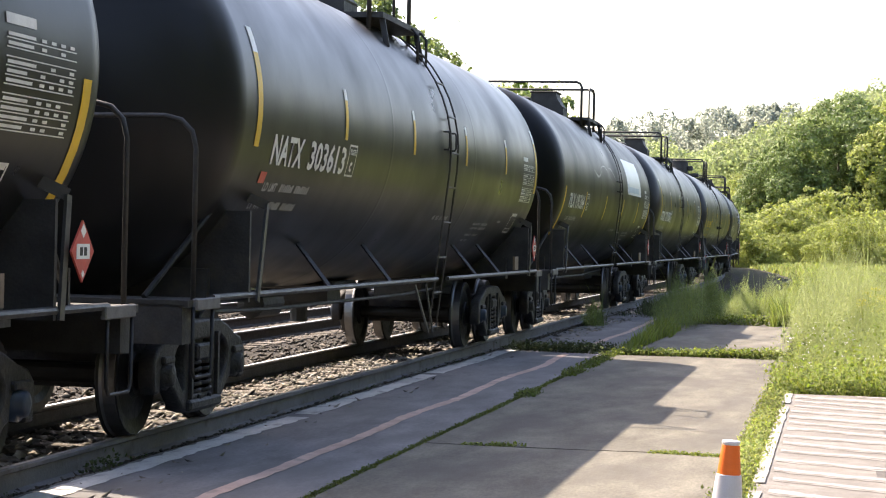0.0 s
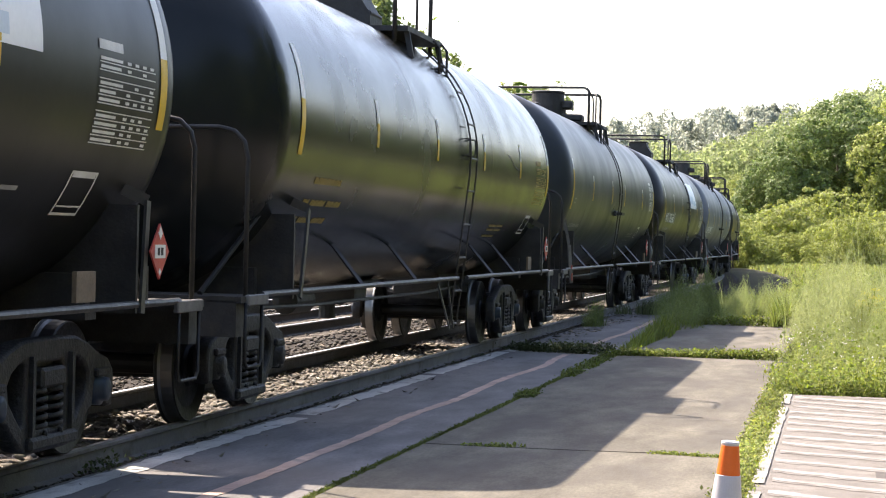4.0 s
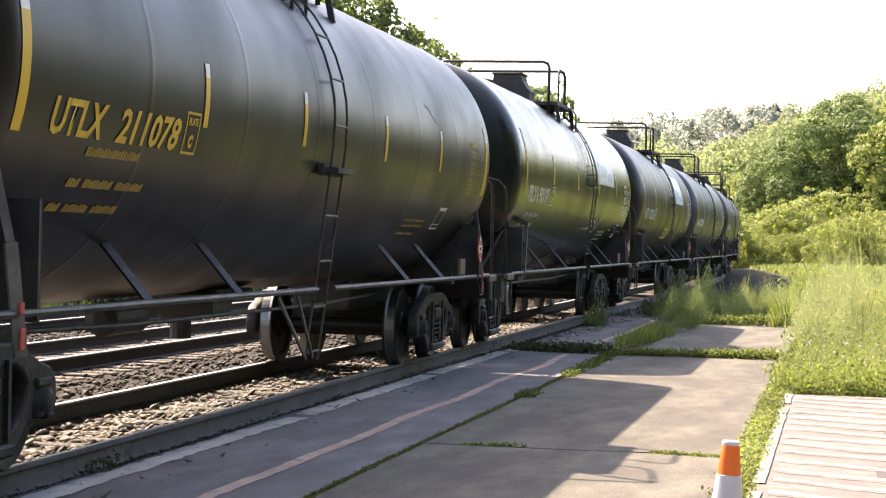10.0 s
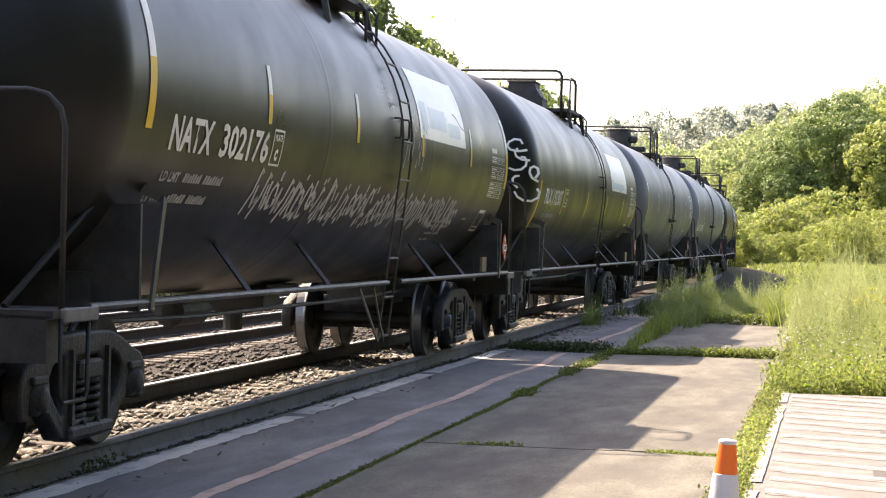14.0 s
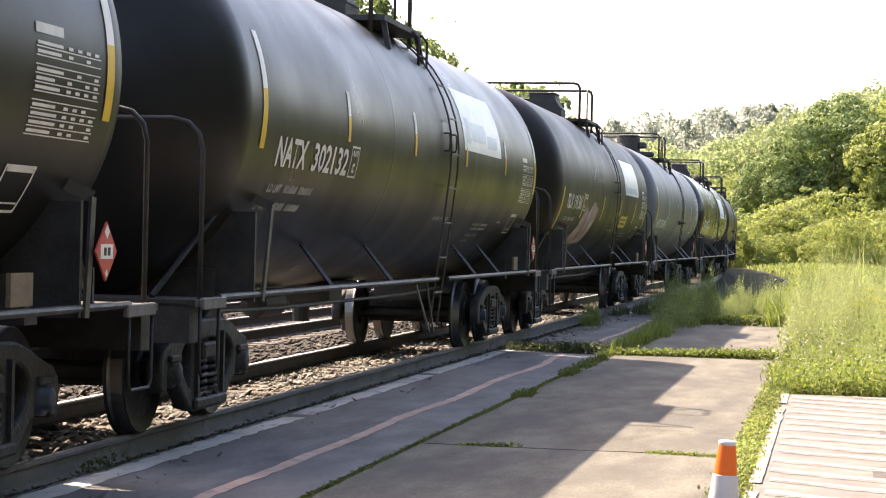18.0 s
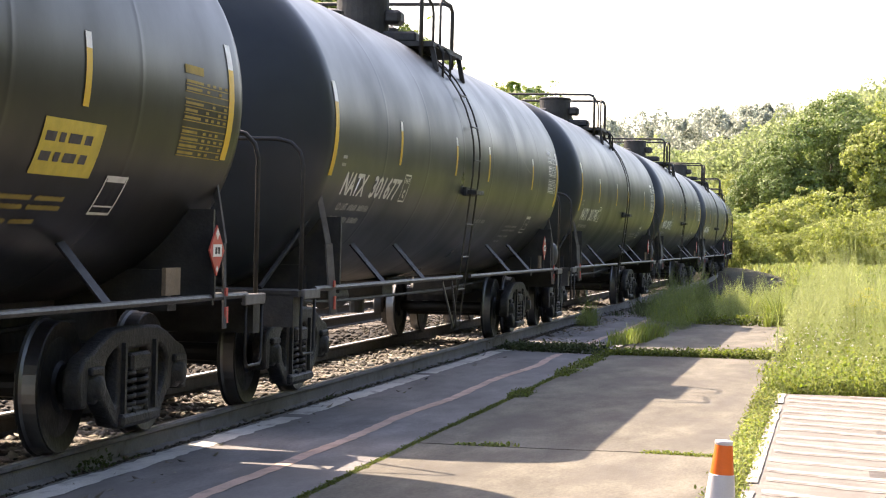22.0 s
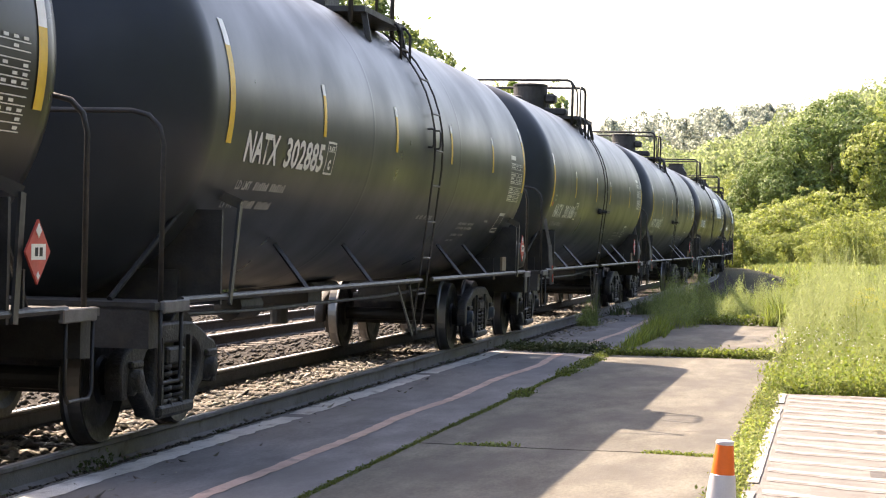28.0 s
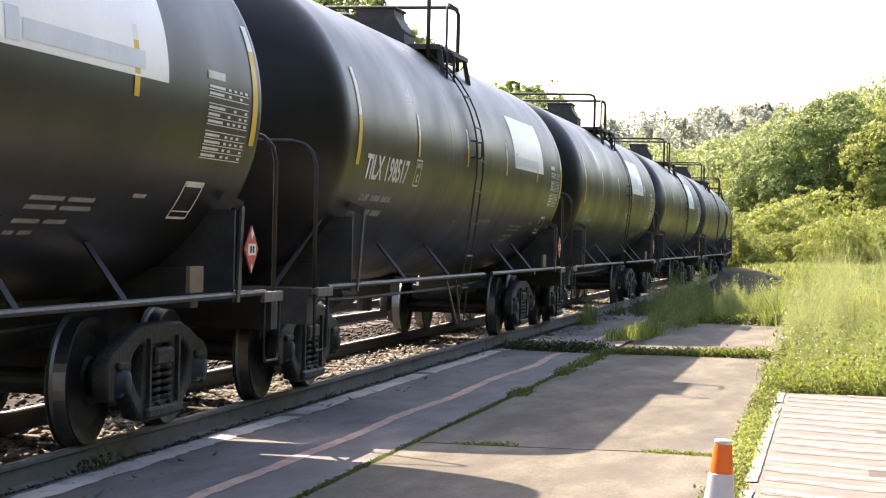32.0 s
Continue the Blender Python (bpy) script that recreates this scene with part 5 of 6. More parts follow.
def crown_mesh(seed, height, spread, n, size, lobes, material, low=0.28, fill=0.75, tall=1.0, big=(0.22, 0.46), tuft=0.6):
    """A crown of leaves gathered in uneven lobes with gaps between them."""
    g = np.random.default_rng(seed)
    cz = height * (1 + low) / 2
    hz = height * (1 - low) / 2
    cs = []
    while len(cs) < lobes:
        q = g.uniform(-1, 1, 3)
        r = np.linalg.norm(q)
        if 0.35 < r < 1:
            wide = 1 - 0.35 * max(0, q[2]) ** 2 * tall
            cs.append((q[0] * spread * wide, q[1] * spread * wide, cz + q[2] * hz))
    cs = np.array(cs)
    rad = spread * g.uniform(*big, lobes)
    w = rad ** 2 / np.sum(rad ** 2)
    # tufts sit on the lobes, some deeper inside; those buried in another lobe are left out
    per = 24
    m = n // per * 2
    which = g.choice(lobes, m, p=w)
    d = g.normal(size=(m, 3))
    d /= np.linalg.norm(d, axis=1, keepdims=True)
    deep = np.where(g.random(m) < 0.22, 0.62, fill + (1.08 - fill) * g.random(m))
    c = cs[which] + d * (rad[which] * deep)[:, None] * np.array([1, 1, 0.85])
    inside = (np.linalg.norm(c[:, None] - cs[None], axis=2) < 0.72 * rad[None]).sum(1) - (deep < 0.7)
    ok = (inside <= 0) & (c[:, 2] > height * low * 0.6)
    c, d = c[ok][: n // per], d[ok][: n // per]
    c += g.normal(size=c.shape) * tuft * 0.25
    m = len(c)
    big_tuft = tuft * (0.6 + 0.8 * g.random(m))
    t = np.repeat(np.arange(m), per)
    q = g.normal(size=(m * per, 3))
    q /= np.linalg.norm(q, axis=1, keepdims=True)
    out = d + np.array([0, 0, 0.45])
    side = np.sum(q * out[t], 1)
    q = np.where((side < -0.2)[:, None], -q, q)
    p = c[t] + q * (big_tuft[t] * (0.55 + 0.5 * g.random(m * per)))[:, None] * np.array([1, 1, 0.75])
    face = q + 0.5 * out[t]
    # stray twigs beyond the lobes
    k = max(10, n // 60)
    stray = cs[g.integers(0, lobes, k)] + g.normal(size=(k, 3)) * spread * 0.24
    stray = stray[stray[:, 2] > height * low]
    p = np.concatenate([p, stray])
    face = np.concatenate([face, g.normal(size=stray.shape)])
    face /= np.linalg.norm(face, axis=1, keepdims=True)
    co, fs = leaf_quads(p, np.full(len(p), size), g, face=face)
    return np_mesh(co, fs, material), cs


def trunk_mesh(seed, height, r, limbs):
    g = random.Random(seed)
    bm = bmesh.new()

    def limb(p, q, r0, r1, n=5):
        pts = [Vector(p).lerp(Vector(q), i / n) + Vector((g.uniform(-1, 1), g.uniform(-1, 1), 0)) * r0 * 0.8 * (0 < i < n) for i in range(n + 1)]
        rings = []
        for i, c in enumerate(pts):
            rr = r0 + (r1 - r0) * i / n
            rings.append([bm.verts.new(c + Vector((math.cos(j * math.pi / 3.5) * rr, math.sin(j * math.pi / 3.5) * rr, 0))) for j in range(7)])
        for a, b in zip(rings, rings[1:]):
            for j in range(7):
                bm.faces.new((a[j], a[(j + 1) % 7], b[(j + 1) % 7], b[j]))

    limb((0, 0, -0.4), (0, 0, height * 0.62), r, r * 0.4)
    for c in limbs:
        z = min(height * 0.55, max(height * 0.15, c[2] - height * 0.2))
        limb((0, 0, z), c, r * 0.35, r * 0.08, 4)
    return mesh_of(bm, M_BARK, True)


def tree_kind(seed, height, spread, n, size, lobes, material, low=0.28, tall=1.0, fill=0.75, big=(0.22, 0.46), tuft=0.6):
    me, cs = crown_mesh(seed, height, spread, n, size, lobes, material, low, fill, tall, big, tuft)
    return me, trunk_mesh(seed, height, height * 0.018, cs[: min(8, len(cs))])


TREES = {
    "broad": tree_kind(1, 15, 5.2, 38000, 0.145, 15, M_LEAF[0], 0.06, 1.0, 0.92, (0.30, 0.52), 0.55),
    "dark": tree_kind(2, 15, 5.6, 56000, 0.15, 15, M_LEAF[1], 0.01, 0.6, 0.92, (0.34, 0.58), 0.55),
    "light": tree_kind(3, 12, 4.6, 32000, 0.14, 15, M_LEAF[2], 0.05, 1.0, 0.92, (0.28, 0.50), 0.50),
    "bush": tree_kind(4, 5, 3.4, 9000, 0.12, 12, M_LEAF[2], 0.02, 0.5, 0.9, (0.24, 0.46), 0.42),
    "bush_green": tree_kind(5, 4.5, 3.2, 9000, 0.12, 13, M_LEAF[0], 0.02, 0.5, 0.9, (0.24, 0.46), 0.42),
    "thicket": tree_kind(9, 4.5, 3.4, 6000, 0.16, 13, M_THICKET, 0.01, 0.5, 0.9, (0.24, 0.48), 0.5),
    "edge": tree_kind(6, 18, 7.2, 46000, 0.17, 30, M_LEAF_SHADE, 0.08, 1.0, 0.85, (0.20, 0.36), 0.6),
    "outlying": tree_kind(10, 15, 5.4, 4500, 0.37, 15, M_LEAF[1], 0.03, 1.0, 0.9, (0.32, 0.58), 0.7),
    "young": tree_kind(7, 12.5, 2.1, 3600, 0.12, 15, M_LEAF[2], 0.2, 1.0, 0.75, (0.22, 0.42), 0.40),
    "sparse": tree_kind(8, 11.5, 2.0, 1700, 0.10, 19, M_LEAF_SHADE, 0.25, 1.0, 0.75, (0.16, 0.30), 0.45),
}
WORDS = {"outlying": "added full dark green broadleaf tree around the station", "thicket": "thicket beyond the far track, shade painted into its leaves",
    "broad": "full green broadleaf tree at the wood's edge", "dark": "vine-covered dark green tree in the wood", "light": "sunlit yellow-green tree on the slope",
    "bush": "sunlit yellow-green bush below the trees", "bush_green": "leafy green bush beside the meadow", "edge": "tall leafy tree behind the far tracks",
    "young": "slim yellow-green young tree behind the tracks", "sparse": "thin sapling with few leaves behind the tracks",
}
FIRST_TREE = {}


def tree(kind, x, y, scale=1.0, turn_by=0.0, squash=1.0, sink=0.2):
    z = ground_z(x, y) - sink
    m = pose(x, y, z, 0, 0, turn_by)
    if kind not in FIRST_TREE:
        crown, trunk = TREES[kind]
        t = thing("bush" if kind.startswith(("bush", "thicket")) else "tree", WORDS[kind], "bush" if kind.startswith(("bush", "thicket")) else "tree", "trees and bushes at the wood's edge")
        part("trunk", trunk, None, t)
        part("crown", crown, None, t)
        FIRST_TREE[kind] = t
        t.matrix_basis = m
    else:
        t = copy_thing(FIRST_TREE[kind], m)
    t.scale = (scale, scale, scale * squash)
    return t


# behind the far tracks
tree("edge", -30.2, 112, 1.0, 0)
tree("edge", -38, 124, 1.05, 140)
tree("young", -21.9, 131, 1.08, 20, 1.02)
tree("young", -26.4, 134, 1.12, 200)
tree("sparse", -18.5, 134, 1.12, 0)
tree("young", -22.3, 139, 1.0, 90, 1.15)
for i, (x, y) in enumerate(((-46, 118), (-40, 96), (-50, 96), (-56, 108), (-33, 150), (-44, 146), (-27, 160))):
    tree("outlying", x, y, 0.95 + 0.05 * (i % 3), 50 * i)
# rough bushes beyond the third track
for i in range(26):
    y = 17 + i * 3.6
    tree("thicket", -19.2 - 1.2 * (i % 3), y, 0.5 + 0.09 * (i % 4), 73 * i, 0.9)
# the wood's edge beyond the meadow
rng = random.Random(4)
for x, y, kind, sc in ((4.5, 208, "dark", 1.06), (-6.5, 214, "light", 0.95), (1.5, 222, "broad", 1.15), (8.5, 216, "broad", 1.12), (-9.5, 232, "light", 1.05), (-4, 236, "broad", 1.1), (12.5, 206, "light", 1.0), (6.5, 196, "light", 0.86), (10, 232, "dark", 1.2), (16, 222, "broad", 1.15), (5.4, 200, "light", 1.3)):
    tree(kind, x, y, sc * (0.62 + 0.24 * smoothstep(-8, 6, x)), rng.uniform(0, 360), rng.uniform(0.92, 1.08))
for i in range(26):
    f = i / 25
    x, y = -8.2 + 17 * f + rng.uniform(-0.8, 0.8), 184 + rng.uniform(-7, 6)
    tree("bush" if rng.random() < 0.6 else "bush_green", x, y, rng.uniform(0.55, 1.15), rng.uniform(0, 360), rng.uniform(0.8, 1.1))
# two vine-covered trees stand in front of the rest
tree("dark", -5.0, 200, 0.70, 40)
tree("dark", -0.3, 203, 0.98, 215)
tree("light", -8.6, 206, 0.55, 100)
# low growth at the foot of the wood
for i in range(34):
    f = i / 33
    tree("bush", -8.6 + 19 * f + rng.uniform(-0.6, 0.6), 168 + rng.uniform(-6, 8), rng.uniform(0.28, 0.62), rng.uniform(0, 360), rng.uniform(0.8, 1.35), 0.4)
# unseen tall trees beside the pad and behind the camera, added to block skylight
for i in range(22):
    y = -46 + i * 4.4
    tree("outlying", 15.5 + 3.5 * (i % 3) + 0.06 * max(0, y), y, 1.05 + 0.1 * (i % 4), 47 * i)
for i in range(9):
    tree("outlying", 9 - i * 3.2, -34 - 4 * (i % 3), 1.1, 61 * i)
# unseen wood right of the meadow, added so the tanks have trees to reflect
for i in range(30):
    y = 115 + i * 4 + rng.uniform(-2, 2)
    tree("outlying", 0.085 * y + 18 + rng.uniform(-2, 4), y, rng.uniform(0.8, 1.1), rng.uniform(0, 360))


def far_wood(name, seed, x0, x1, y0, y1, n, size, height, material, label, per=90, rad=3.2):
    """Distant woodland: many crowns of leaves as one mesh."""
    g = np.random.default_rng(seed)
    x, y = g.uniform(x0, x1, n), g.uniform(y0, y1, n)
    z = np.array([ground_z(a, b) for a, b in zip(x, y)]) + height * g.uniform(0.15, 1.0, n)
    cs = np.stack([x, y, z], -1)
    which = np.repeat(np.arange(n), per)
    d = g.normal(size=(n * per, 3))
    d /= np.linalg.norm(d, axis=1, keepdims=True)
    d[:, 2] = np.abs(d[:, 2]) * 1.2 - 0.45
    d[:, 1] = -np.abs(d[:, 1]) * 0.8 + 0.2 * d[:, 1]
    r = rad * g.uniform(0.5, 1.2, n)[which] * (0.88 + 0.12 * g.random(n * per)) * (1 + 0.22 * np.sin(d[:, 0] * 6 + which))
    co, fs = leaf_quads(cs[which] + d * r[:, None], np.full(n * per, size), g, face=d)
    return tagged(part(name, np_mesh(co, fs, material), None), label, "woodland", kind="stuff")


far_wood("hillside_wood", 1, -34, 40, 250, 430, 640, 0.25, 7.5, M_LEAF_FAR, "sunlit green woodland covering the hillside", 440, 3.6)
far_wood("distant_wood", 2, -66, -14, 560, 660, 130, 0.48, 14, M_LEAF_HAZY, "distant ridge trees, haze painted into their grey-green leaves", 320, 4.6)


def blades(pts, height, width, material, seed, lean=0.35, kinds=2):
    """Grass: thin bent blades at the places given (x, y, z)."""
    g = np.random.default_rng(seed)
    n = len(pts)
    h = height * (0.5 + 0.7 * g.random(n))
    a = g.random(n) * 2 * math.pi
    side = np.stack([np.cos(a), np.sin(a), np.zeros(n)], -1) * (width * (0.6 + 0.8 * g.random(n)))[:, None]
    b = g.random(n) * 2 * math.pi
    tip = np.stack([np.cos(b) * lean * h, np.sin(b) * lean * h, h], -1) * (0.7 + 0.6 * g.random((n, 1)))
    mid = tip * np.array([0.35, 0.35, 0.58])
    p = np.asarray(pts)
    co = np.stack([p - side, p + side, p + mid + side * 0.7, p + mid - side * 0.7, p + tip], 1).reshape(-1, 3)
    k = (np.arange(n) * 5)[:, None]
    fs = np.concatenate([k + np.array([[0, 1, 2]]), k + np.array([[0, 2, 3]]), k + np.array([[3, 2, 4]])])
    return np_mesh(co, fs, material)


def sprays(pts, height, material, seed, leaves=7, size=0.03):
    """Leafy weeds: small leaves up a stem."""
    g = np.random.default_rng(seed)
    p = np.repeat(np.asarray(pts), leaves, 0)
    n = len(p)
    f = np.tile((np.arange(leaves) + 0.6) / leaves, len(pts))
    h = np.repeat(height * (0.5 + 0.7 * g.random(len(pts))), leaves)
    w = min(0.06, height * 0.45)
    off = g.normal(size=(n, 3)) * np.array([w, w, w * 0.5])
    co, fs = leaf_quads(p + np.stack([np.zeros(n), np.zeros(n), f * h], -1) + off, np.full(n, size), g, 1.0)
    return np_mesh(co, fs, material)


def scatter(n, seed, x0, x1, y0, y1, keep=None, power=1.0):
    g = np.random.default_rng(seed)
    out = []
    while len(out) < n:
        x, y = g.uniform(x0, x1), y0 + (y1 - y0) * g.random() ** power
        if keep is None or keep(x, y):
            out.append((x, y, ground_z(x, y)))
    return np.array(out)


def meadow_ok(x, y):
    if y < 23.2 and x > -0.6:
        return False
    edge = -0.72 if y < 50 else -0.72 - 1.1 * smoothstep(48, 62, y)
    return x > edge + 0.25 * noise.noise((y * 0.4, 0, 0)) and noise.noise((x * 0.9, y * 0.35, 5)) > -0.45


def meadow(name, me, label):
    return tagged(part(name, me, None), label, "grass", kind="stuff")


meadow("tall_grass", blades(scatter(9000, 1, -1.0, 3.4, 23.2, 60, meadow_ok, 1.3), 0.42, 0.005, M_GRASS, 1), "tall sunlit yellow-green grass beside the platform")
meadow("tall_grass", blades(scatter(26000, 2, -4.0, 6.0, 50, 110, meadow_ok), 0.5, 0.012, M_GRASS, 2), "tall sunlit yellow-green meadow grass")
meadow("far_grass", blades(scatter(22000, 3, -9.5, 16.0, 105, 200, lambda x, y: lateral(x, y) > 4.3), 0.32, 0.05, M_GRASS, 3), "bright grass along the curving track")
meadow("leafy_weeds", sprays(scatter(800, 4, -1.0, 4.0, 23.2, 46, meadow_ok, 1.4), 0.70, M_GRASS2, 4, 9, 0.026), "leafy green weeds in the tall grass")
meadow("leafy_weeds", sprays(scatter(900, 5, -3.0, 7.0, 46, 90, meadow_ok), 0.75, M_GRASS2, 5, 8, 0.06), "leafy green weeds in the meadow")
pts = scatter(170, 6, -0.6, 3.0, 24.2, 32, meadow_ok, 1.2)
pts[:, 2] += np.random.default_rng(3).uniform(0.3, 0.75, len(pts))
co, fs = leaf_quads(np.repeat(pts, 4, 0) + np.random.default_rng(4).normal(size=(len(pts) * 4, 3)) * 0.02, np.full(len(pts) * 4, 0.012), np.random.default_rng(5), 2.0)
meadow("wild_flowers", np_mesh(co, fs, M_FLOWER), "small white and pinkish wild flowers in the grass")
def feather_field(n, plants, seed, x0, x1, y0, y1, h, leaf, material, label):
    """A stand of feathery plants: thin leaflets in loose overlapping domes."""
    g = np.random.default_rng(seed)
    c = scatter(plants, seed, x0, x1, y0, y1, meadow_ok)
    tall = h * g.uniform(0.55, 1.1, plants)
    which = g.integers(0, plants, n)
    q = g.normal(size=(n, 3)) * np.array([0.42, 0.55, 0.30])
    z = np.abs(q[:, 2]) * 1.1 + 0.25 * g.random(n)
    z = np.minimum(z, 1.0 - 0.5 * np.minimum(1, q[:, 0] ** 2 + q[:, 1] ** 2)) + 0.04 * g.normal(size=n)
    p = c[which] + np.stack([q[:, 0] * 0.8, q[:, 1] * 1.1, np.maximum(z, 0.02) * tall[which]], -1)
    p[:, 0] = np.maximum(p[:, 0], -0.95)
    co, fs = leaf_quads(p, np.full(n, leaf), g, 2.0)
    k = co.reshape(-1, 4, 3)
    mid = (k[:, 0] + k[:, 2]) / 2
    k[:, 1], k[:, 3] = mid + (k[:, 1] - mid) * 0.3, mid + (k[:, 3] - mid) * 0.3
    return meadow("feathery_weeds", np_mesh(k.reshape(-1, 3), fs, material), label)


M_FEATHER_DARK = foliage("feathery_dark_green", (0.145, 0.19, 0.066), 0.5, 0.7, 0.25, 0.015, 0.3, 0.5)
M_MOUND = foliage("pale_feathery_green", (0.27, 0.315, 0.13), 0.58, 0.75, 0.14, 0.012, 0.2, 0.6)
M_FEATHER = foliage("feathery_green", (0.225, 0.272, 0.098), 0.55, 0.75, 0.18, 0.015, 0.34, 0.55)
feather_field(210000, 150, 61, -0.3, 3.6, 25.0, 46, 0.85, 0.017, M_FEATHER, "feathery pale green weeds crowding the meadow's edge")
feather_field(110000, 110, 62, -1.5, 6.0, 44, 90, 1.1, 0.032, M_FEATHER_DARK, "feathery pale green weeds in the meadow")
verge_pts = scatter(5200, 7, -0.75, -0.55, 6.0, 24.0)
verge_pts[:, 2] = PZ - 0.02
# low verge between the slabs and the pad
meadow("verge_weeds", sprays(verge_pts, 0.08, M_GRASS, 7, 6, 0.016), "low yellow-green weeds along the platform edge")
meadow("verge_weeds", sprays(scatter(6400, 8, -0.95, 2.6, 23.2, 27.5, meadow_ok, 1.5), 0.34, M_GRASS2, 8, 8, 0.022), "low lush weeds beside the slabs")


def umbel(x, y, tall, seed):
    """A stalk with flat heads of small yellow-green flowers."""
    g = np.random.default_rng(seed)
    z = ground_z(x, y)
    plant = thing("flowering_weed", "tall weed with flat yellow-green flower heads in the meadow", "weed", "flowering weeds in the meadow", at=pose(x, y, z))
    heads = [(g.normal() * 0.10, g.normal() * 0.10, tall * f) for f in (1.0, 0.93, 0.86, 0.74)]
    bm = bmesh.new()
    for hx, hy, hz in heads:
        add_tube(bm, [(0, 0, -0.05), (hx * 0.2, hy * 0.2, hz * 0.45), (hx, hy, hz)], 0.006, 5)
    part("stalk", bm, M_GRASS2, plant)
    for hx, hy, hz in heads:
        r, a = 0.10 * np.sqrt(g.random(120)), g.random(120) * 6.283
        c = np.stack([hx + r * np.cos(a), hy + r * np.sin(a), hz + 0.02 * g.normal(size=120) - r * 0.2], -1)
        co, fs = leaf_quads(c, np.full(120, 0.012), g, face=np.tile([0.0, 0.0, 1.0], (120, 1)))
        part("flower_head", np_mesh(co, fs, M_UMBEL), None, plant)


M_UMBEL = foliage("yellow_green_florets", (0.40, 0.40, 0.08), 0.4, 0.6, 0.2, 0.015)
for i, (x, y, tall) in enumerate(((0.42, 35.5, 0.95), (0.62, 36.5, 1.05), (0.95, 35.0, 0.9), (1.15, 37.5, 1.1), (0.75, 33.2, 0.85), (1.45, 34.0, 0.95), (1.3, 31.5, 0.8))):
    umbel(x, y, tall, 90 + i)


def line_weeds(name, n, seed, x0, y0, x1, y1, spread, height, material, label, size=0.018, gate=None, leaves=6):
    """Weeds rooted in a joint."""
    g = np.random.default_rng(seed)
    f = g.random(n * 3)
    x, y = x0 + (x1 - x0) * f, y0 + (y1 - y0) * f
    if gate:
        ok = np.array([noise.noise((a * gate, b * gate, seed)) > 0.0 for a, b in zip(x, y)])
        x, y = x[ok], y[ok]
    x, y = x[:n], y[:n]
    p = np.stack([x + g.normal(size=len(x)) * spread, y + g.normal(size=len(x)) * spread, np.full(len(x), PZ - 0.01)], -1)
    return meadow(name, sprays(p, height, material, seed, leaves, size), label)


line_weeds("joint_weeds", 2600, 21, -3.31, 9.5, -3.31, 30.3, 0.018, 0.022, M_JOINT, "low weeds growing along a joint between slabs", 0.008)
line_weeds("joint_weeds", 700, 22, -3.27, 21.5, -3.27, 30.3, 0.045, 0.055, M_JOINT, "weeds growing along a joint between slabs", 0.018, 0.5)
line_weeds("joint_weeds", 1000, 23, -3.3, 30.4, -0.8, 30.4, 0.05, 0.12, M_GRASS2, "green weeds filling a cross joint", 0.022)
line_weeds("joint_weeds", 500, 24, -4.9, 31.2, -3.3, 30.5, 0.10, 0.13, M_DRYGRASS, "dull weeds filling a cross joint", 0.024)
line_weeds("joint_weeds", 260, 25, -1.75, 16.42, -0.8, 16.25, 0.025, 0.03, M_GRASS2, "low weeds along a cross joint", 0.010, 1.4)
line_weeds("joint_weeds", 50, 26, -3.0, 16.45, -2.5, 16.45, 0.02, 0.03, M_GRASS2, "low weeds along a cross joint", 0.014)
line_weeds("joint_weeds", 420, 27, -3.28, 43.6, -0.8, 43.6, 0.08, 0.20, M_GRASS2, "green weeds filling a cross joint", 0.03)
line_weeds("track_weeds", 60, 28, -5.06, 10, -5.06, 30, 0.02, 0.03, M_DRYGRASS, "dull low weeds beside the rail", 0.013, 0.8)
line_weeds("track_weeds", 26, 29, -5.05, 13.45, -5.05, 13.95, 0.02, 0.10, M_DRYGRASS, "dull low weeds beside the rail", 0.016)


def clump(name, n, seed, x, y, rx, ry, height, material, width, label, lean=0.4):
    """A clump of tall weeds that shakes in the wind of the train."""
    g = np.random.default_rng(seed)
    hubs = g.normal(size=(max(5, n // 70), 2)) * 0.55
    q = hubs[g.integers(0, len(hubs), n)] + g.normal(size=(n, 2)) * 0.16
    p = np.stack([q[:, 0] * rx, q[:, 1] * ry, np.zeros(n)], -1)
    fall = np.exp(-0.5 * np.sum(q ** 2, 1))
    me = blades(p, height * (0.35 + 0.65 * fall), width, material, seed, lean)
    ob = tagged(part(name, me, None), label, "weeds", "weeds that shake beside the track", kind="stuff")
    ob.matrix_basis = pose(x, y, PZ - 0.05)
    return ob


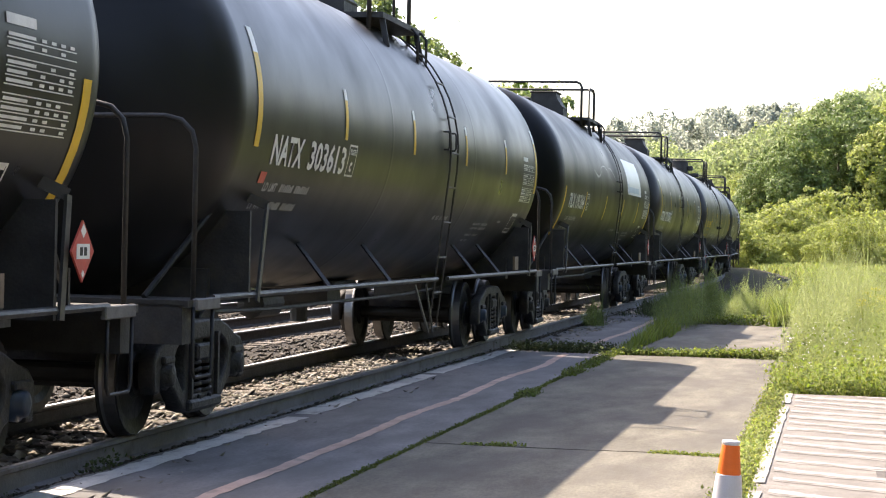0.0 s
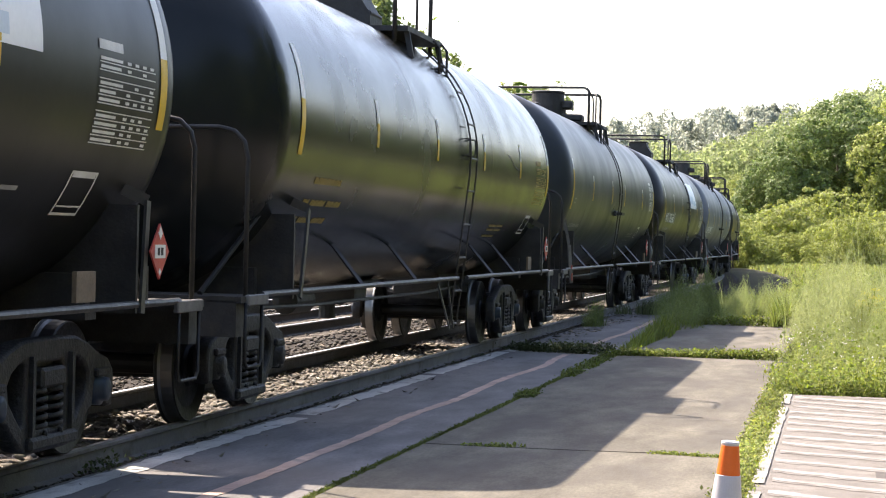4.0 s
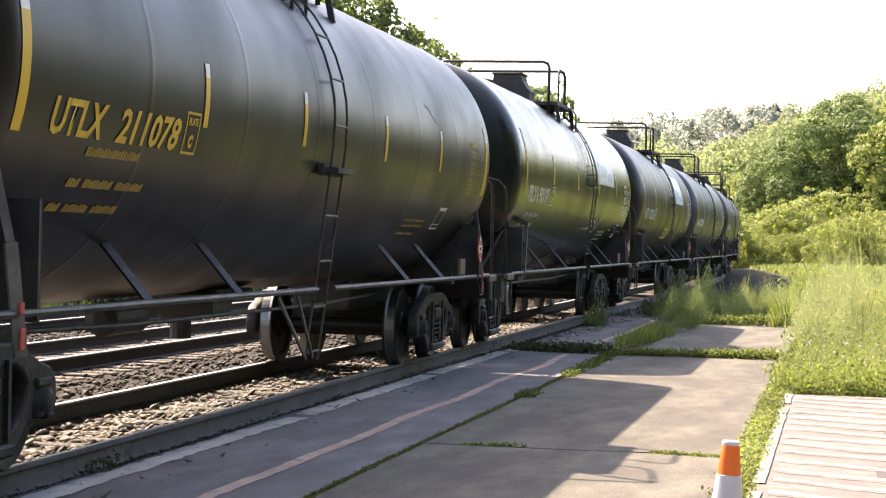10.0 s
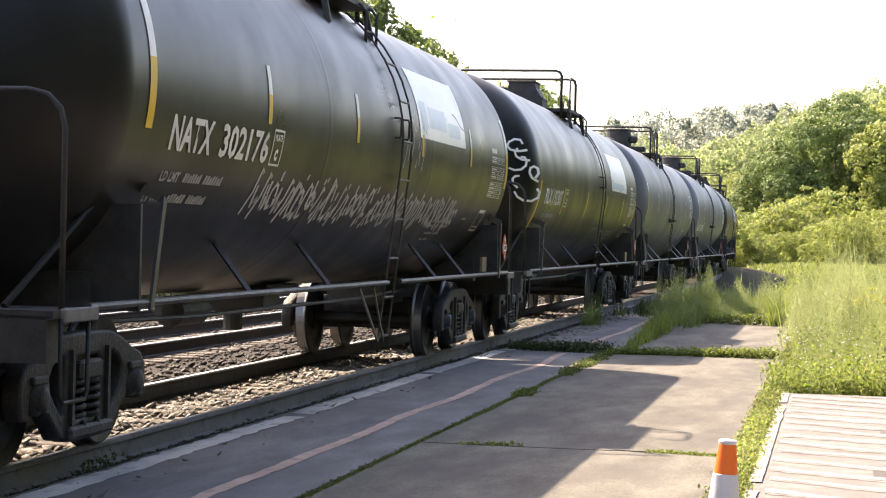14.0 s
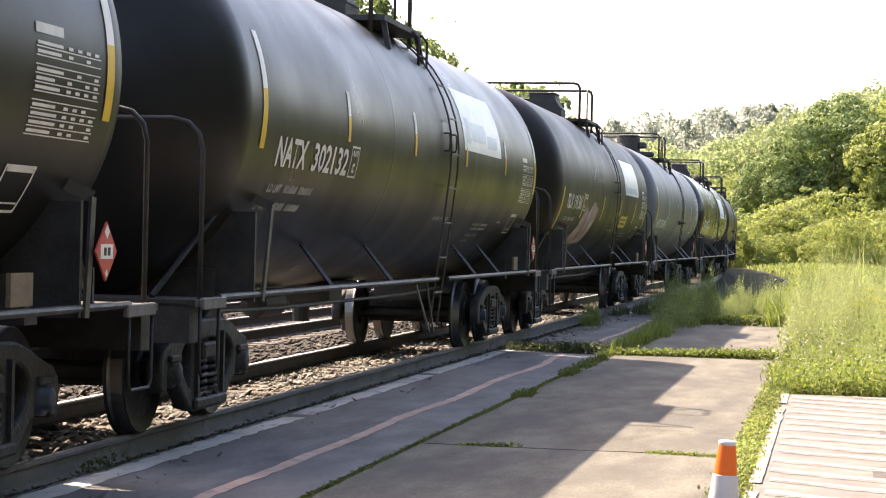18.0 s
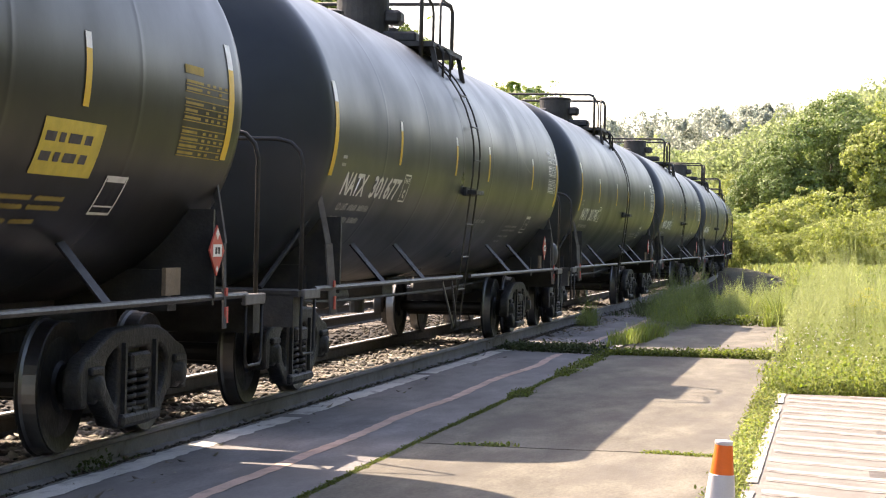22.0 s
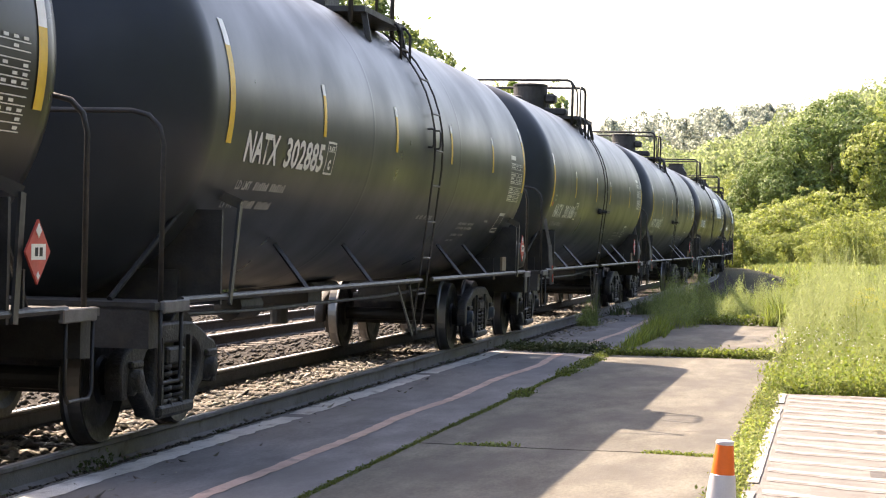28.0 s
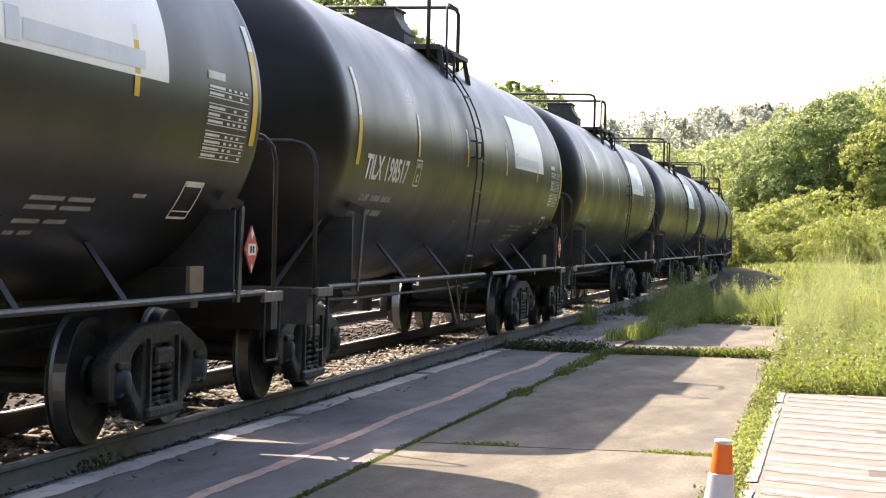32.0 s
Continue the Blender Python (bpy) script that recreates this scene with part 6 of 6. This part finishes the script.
def feather(n, seed, x, y, rx, ry, h, material, label):
    """A tall feathery plant: countless thin leaflets in a loose dome."""
    n = int(n * 2.4)
    g = np.random.default_rng(seed)
    hubs = g.normal(size=(14, 3)) * np.array([0.45, 0.45, 0.22]) + np.array([0, 0, 0.45])
    q = hubs[g.integers(0, 14, n)] + g.normal(size=(n, 3)) * np.array([0.22, 0.22, 0.17])
    q[:, 2] = np.clip(np.abs(q[:, 2]), 0.0, 1.05 - 0.35 * np.minimum(1, np.sum(q[:, :2] ** 2, 1)) - 0.5 * g.random(n) ** 2)
    q[:, 2] *= 0.8 + 0.35 * np.sin(q[:, 0] * 5 + seed) * np.cos(q[:, 1] * 4 + seed)
    co, fs = leaf_quads(q * np.array([rx, ry, h]), np.full(n, 0.026), g, 2.0)
    c = co.reshape(-1, 4, 3)
    mid = (c[:, 0] + c[:, 2]) / 2
    c[:, 1] = mid + (c[:, 1] - mid) * 0.22
    c[:, 3] = mid + (c[:, 3] - mid) * 0.22
    stems = blades(np.stack([g.normal(size=60) * rx * 0.4, g.normal(size=60) * ry * 0.4, np.zeros(60)], -1), h, 0.006, material, seed, 0.3)
    ob = tagged(part("feathery_weed", np_mesh(c.reshape(-1, 3), fs, material), None), label, "weeds", "weeds that shake beside the track", kind="stuff")
    bm = bmesh.new()
    bm.from_mesh(ob.data)
    bm.from_mesh(stems)
    bm.to_mesh(ob.data)
    bm.free()
    ob.matrix_basis = pose(x, y, PZ - 0.08)
    return ob


SHAKING = [
    feather(9000, 51, -0.35, 33.5, 0.45, 1.8, 1.36, M_MOUND, "tall feathery pale green weed shaking in the wind"),
    feather(9000, 52, 0.25, 37.0, 0.50, 2.0, 1.59, M_MOUND, "tall feathery pale green weed shaking in the wind"),
    feather(7000, 53, -0.1, 42.5, 0.55, 2.2, 1.71, M_MOUND, "tall feathery pale green weed shaking in the wind"),
    feather(6000, 54, 0.75, 32.5, 0.4, 1.6, 1.12, M_FEATHER, "feathery pale green weed in the tall grass"),
    feather(7000, 71, 0.9, 38.5, 0.75, 2.2, 1.95, M_MOUND, "tall feathery pale green weed shaking in the wind"),
    feather(7000, 72, 1.9, 34.5, 0.8, 1.8, 1.71, M_MOUND, "tall feathery pale green weed in the meadow"),
    feather(7000, 73, 2.7, 41.0, 0.9, 2.4, 2.12, M_FEATHER, "tall feathery pale green weed in the meadow"),
    feather(7000, 74, 1.5, 45.5, 0.9, 2.4, 2.06, M_MOUND, "tall feathery pale green weed in the meadow"),
    feather(6000, 75, 0.1, 50.0, 0.9, 2.4, 1.83, M_FEATHER, "tall feathery pale green weed shaking in the wind"),
    feather(7000, 55, -3.2, 42.5, 0.42, 2.2, 0.85, M_FEATHER_DARK, "feathery green weed on the platform end"),
    feather(6000, 56, -2.5, 47.5, 0.5, 2.2, 0.58, M_FEATHER, "feathery green weed on the platform end"),
    feather(5000, 57, -1.3, 54.0, 0.6, 2.5, 0.75, M_FEATHER, "feathery green weed beyond the platform"),
    feather(3000, 58, -4.78, 41.0, 0.24, 0.9, 0.66, M_FEATHER_DARK, "feathery dull weed beside the rail"),
    clump("weed_clump", 1500, 32, -3.2, 36.0, 0.14, 4.8, 0.30, M_GRASS2, 0.009, "green weeds along the platform joint"),
    feather(7000, 81, -2.9, 44.6, 0.45, 1.6, 1.20, M_FEATHER_DARK, "tall feathery green weed on the platform end"),
    feather(7000, 82, -3.6, 46.8, 0.45, 1.8, 1.12, M_FEATHER_DARK, "tall feathery green weed on the platform end"),
    feather(6000, 83, -2.3, 50.2, 0.5, 1.8, 0.94, M_FEATHER, "tall feathery pale green weed on the platform end"),
    feather(6000, 84, -1.6, 51.5, 0.5, 1.6, 1.00, M_FEATHER, "feathery pale green weed on the platform end"),
    clump("weed_clump", 900, 33, -3.15, 45.5, 0.55, 4.5, 0.42, M_GRASS2, 0.007, "tall green weeds on the platform end"),
    clump("weed_clump", 1100, 34, -2.0, 53.5, 1.2, 3.0, 0.48, M_GRASS2, 0.008, "tall pale green weeds on the platform end"),
    clump("weed_clump", 1300, 35, -3.6, 55, 0.9, 4.0, 0.45, M_GRASS2, 0.008, "tall green weeds beside the track"),
    clump("weed_clump", 700, 38, -4.3, 49.0, 0.5, 3.0, 0.35, M_DRYGRASS, 0.014, "dull green weeds beside the track"),
    clump("weed_clump", 500, 39, -1.1, 44.0, 0.3, 0.8, 0.55, M_GRASS2, 0.012, "green weeds on the platform end"),
]
# grass on the far side of the tracks, coloured dark to paint in shade
meadow("far_side_grass", blades(scatter(9000, 41, -26, -17.0, 16, 110, lambda x, y: lateral(x, y) < -11), 0.4, 0.03, M_DRYGRASS, 41), "dull grass beyond the far tracks")


# ---- what moves ----
S_FIRST, SPEED, SLOWING = 13.14, 22.426, -0.0224
# cars that ride a little ahead of or behind an even spacing
SHIFT = {0: 0.07, 1: 0.11, 4: -0.06, 5: -0.09, 6: -0.07, 7: -0.13, 8: -0.17, 9: -0.21, 10: -0.07, 11: 0.22, 12: 0.60, 13: 0.33, 14: 0.15, 20: 0.09, 21: 0.1, 22: -0.05, 25: -0.1, 26: -0.24, 27: -0.2, 33: -0.25, 34: -0.16, 36: 0.12, 37: 0.2, 38: 0.12, 39: 0.1}


def car_pose(k, t):
    s = S_FIRST + CAR_L * (k + 0.5) + SHIFT.get(k, 0.0) - SPEED * t - 0.5 * SLOWING * t * t
    ax, ay, _ = track_at(s - TRUCK_U)
    bx, by, _ = track_at(s + TRUCK_U)
    return pose((ax + bx) / 2, (ay + by) / 2, 0, 0, 0, math.degrees(math.atan2(-(bx - ax), by - ay)))


def motions():
    for k, car in CARS:
        walk(car, [(t, car_pose(k, t)) for t in range(0, 33)])
    # weeds rock in the wind of the passing cars
    for i, ob in enumerate(SHAKING):
        m = ob.matrix_basis.copy()
        walk(ob, [(j * 0.25, m @ pose(0, 0, 0, 2.5 * math.sin(j * 1.7 + i), 3.5 * math.sin(j * 1.3 + 2 * i), 0)) for j in range(129)])
    # all wheelsets of the train turn alike, so they share two rolling actions
    first = {}
    for k, car in CARS:
        for tk in car.children:
            if not tk.name.startswith("truck"):
                continue
            for ws in tk.children:
                if not ws.name.startswith("wheelset"):
                    continue
                place = ws.matrix_basis.translation.copy()
                key = place.y > 0
                if key not in first:
                    walk(ws, [(i / FPS, pose(*place) @ pose(0, 0, 0, 86 * i)) for i in range(32 * FPS + 1)])
                    first[key] = ws
                else:
                    ws.rotation_mode = "QUATERNION"
                    data = ws.animation_data_create()
                    data.action = first[key].animation_data.action
                    data.action_slot = first[key].animation_data.action_slot


motions()
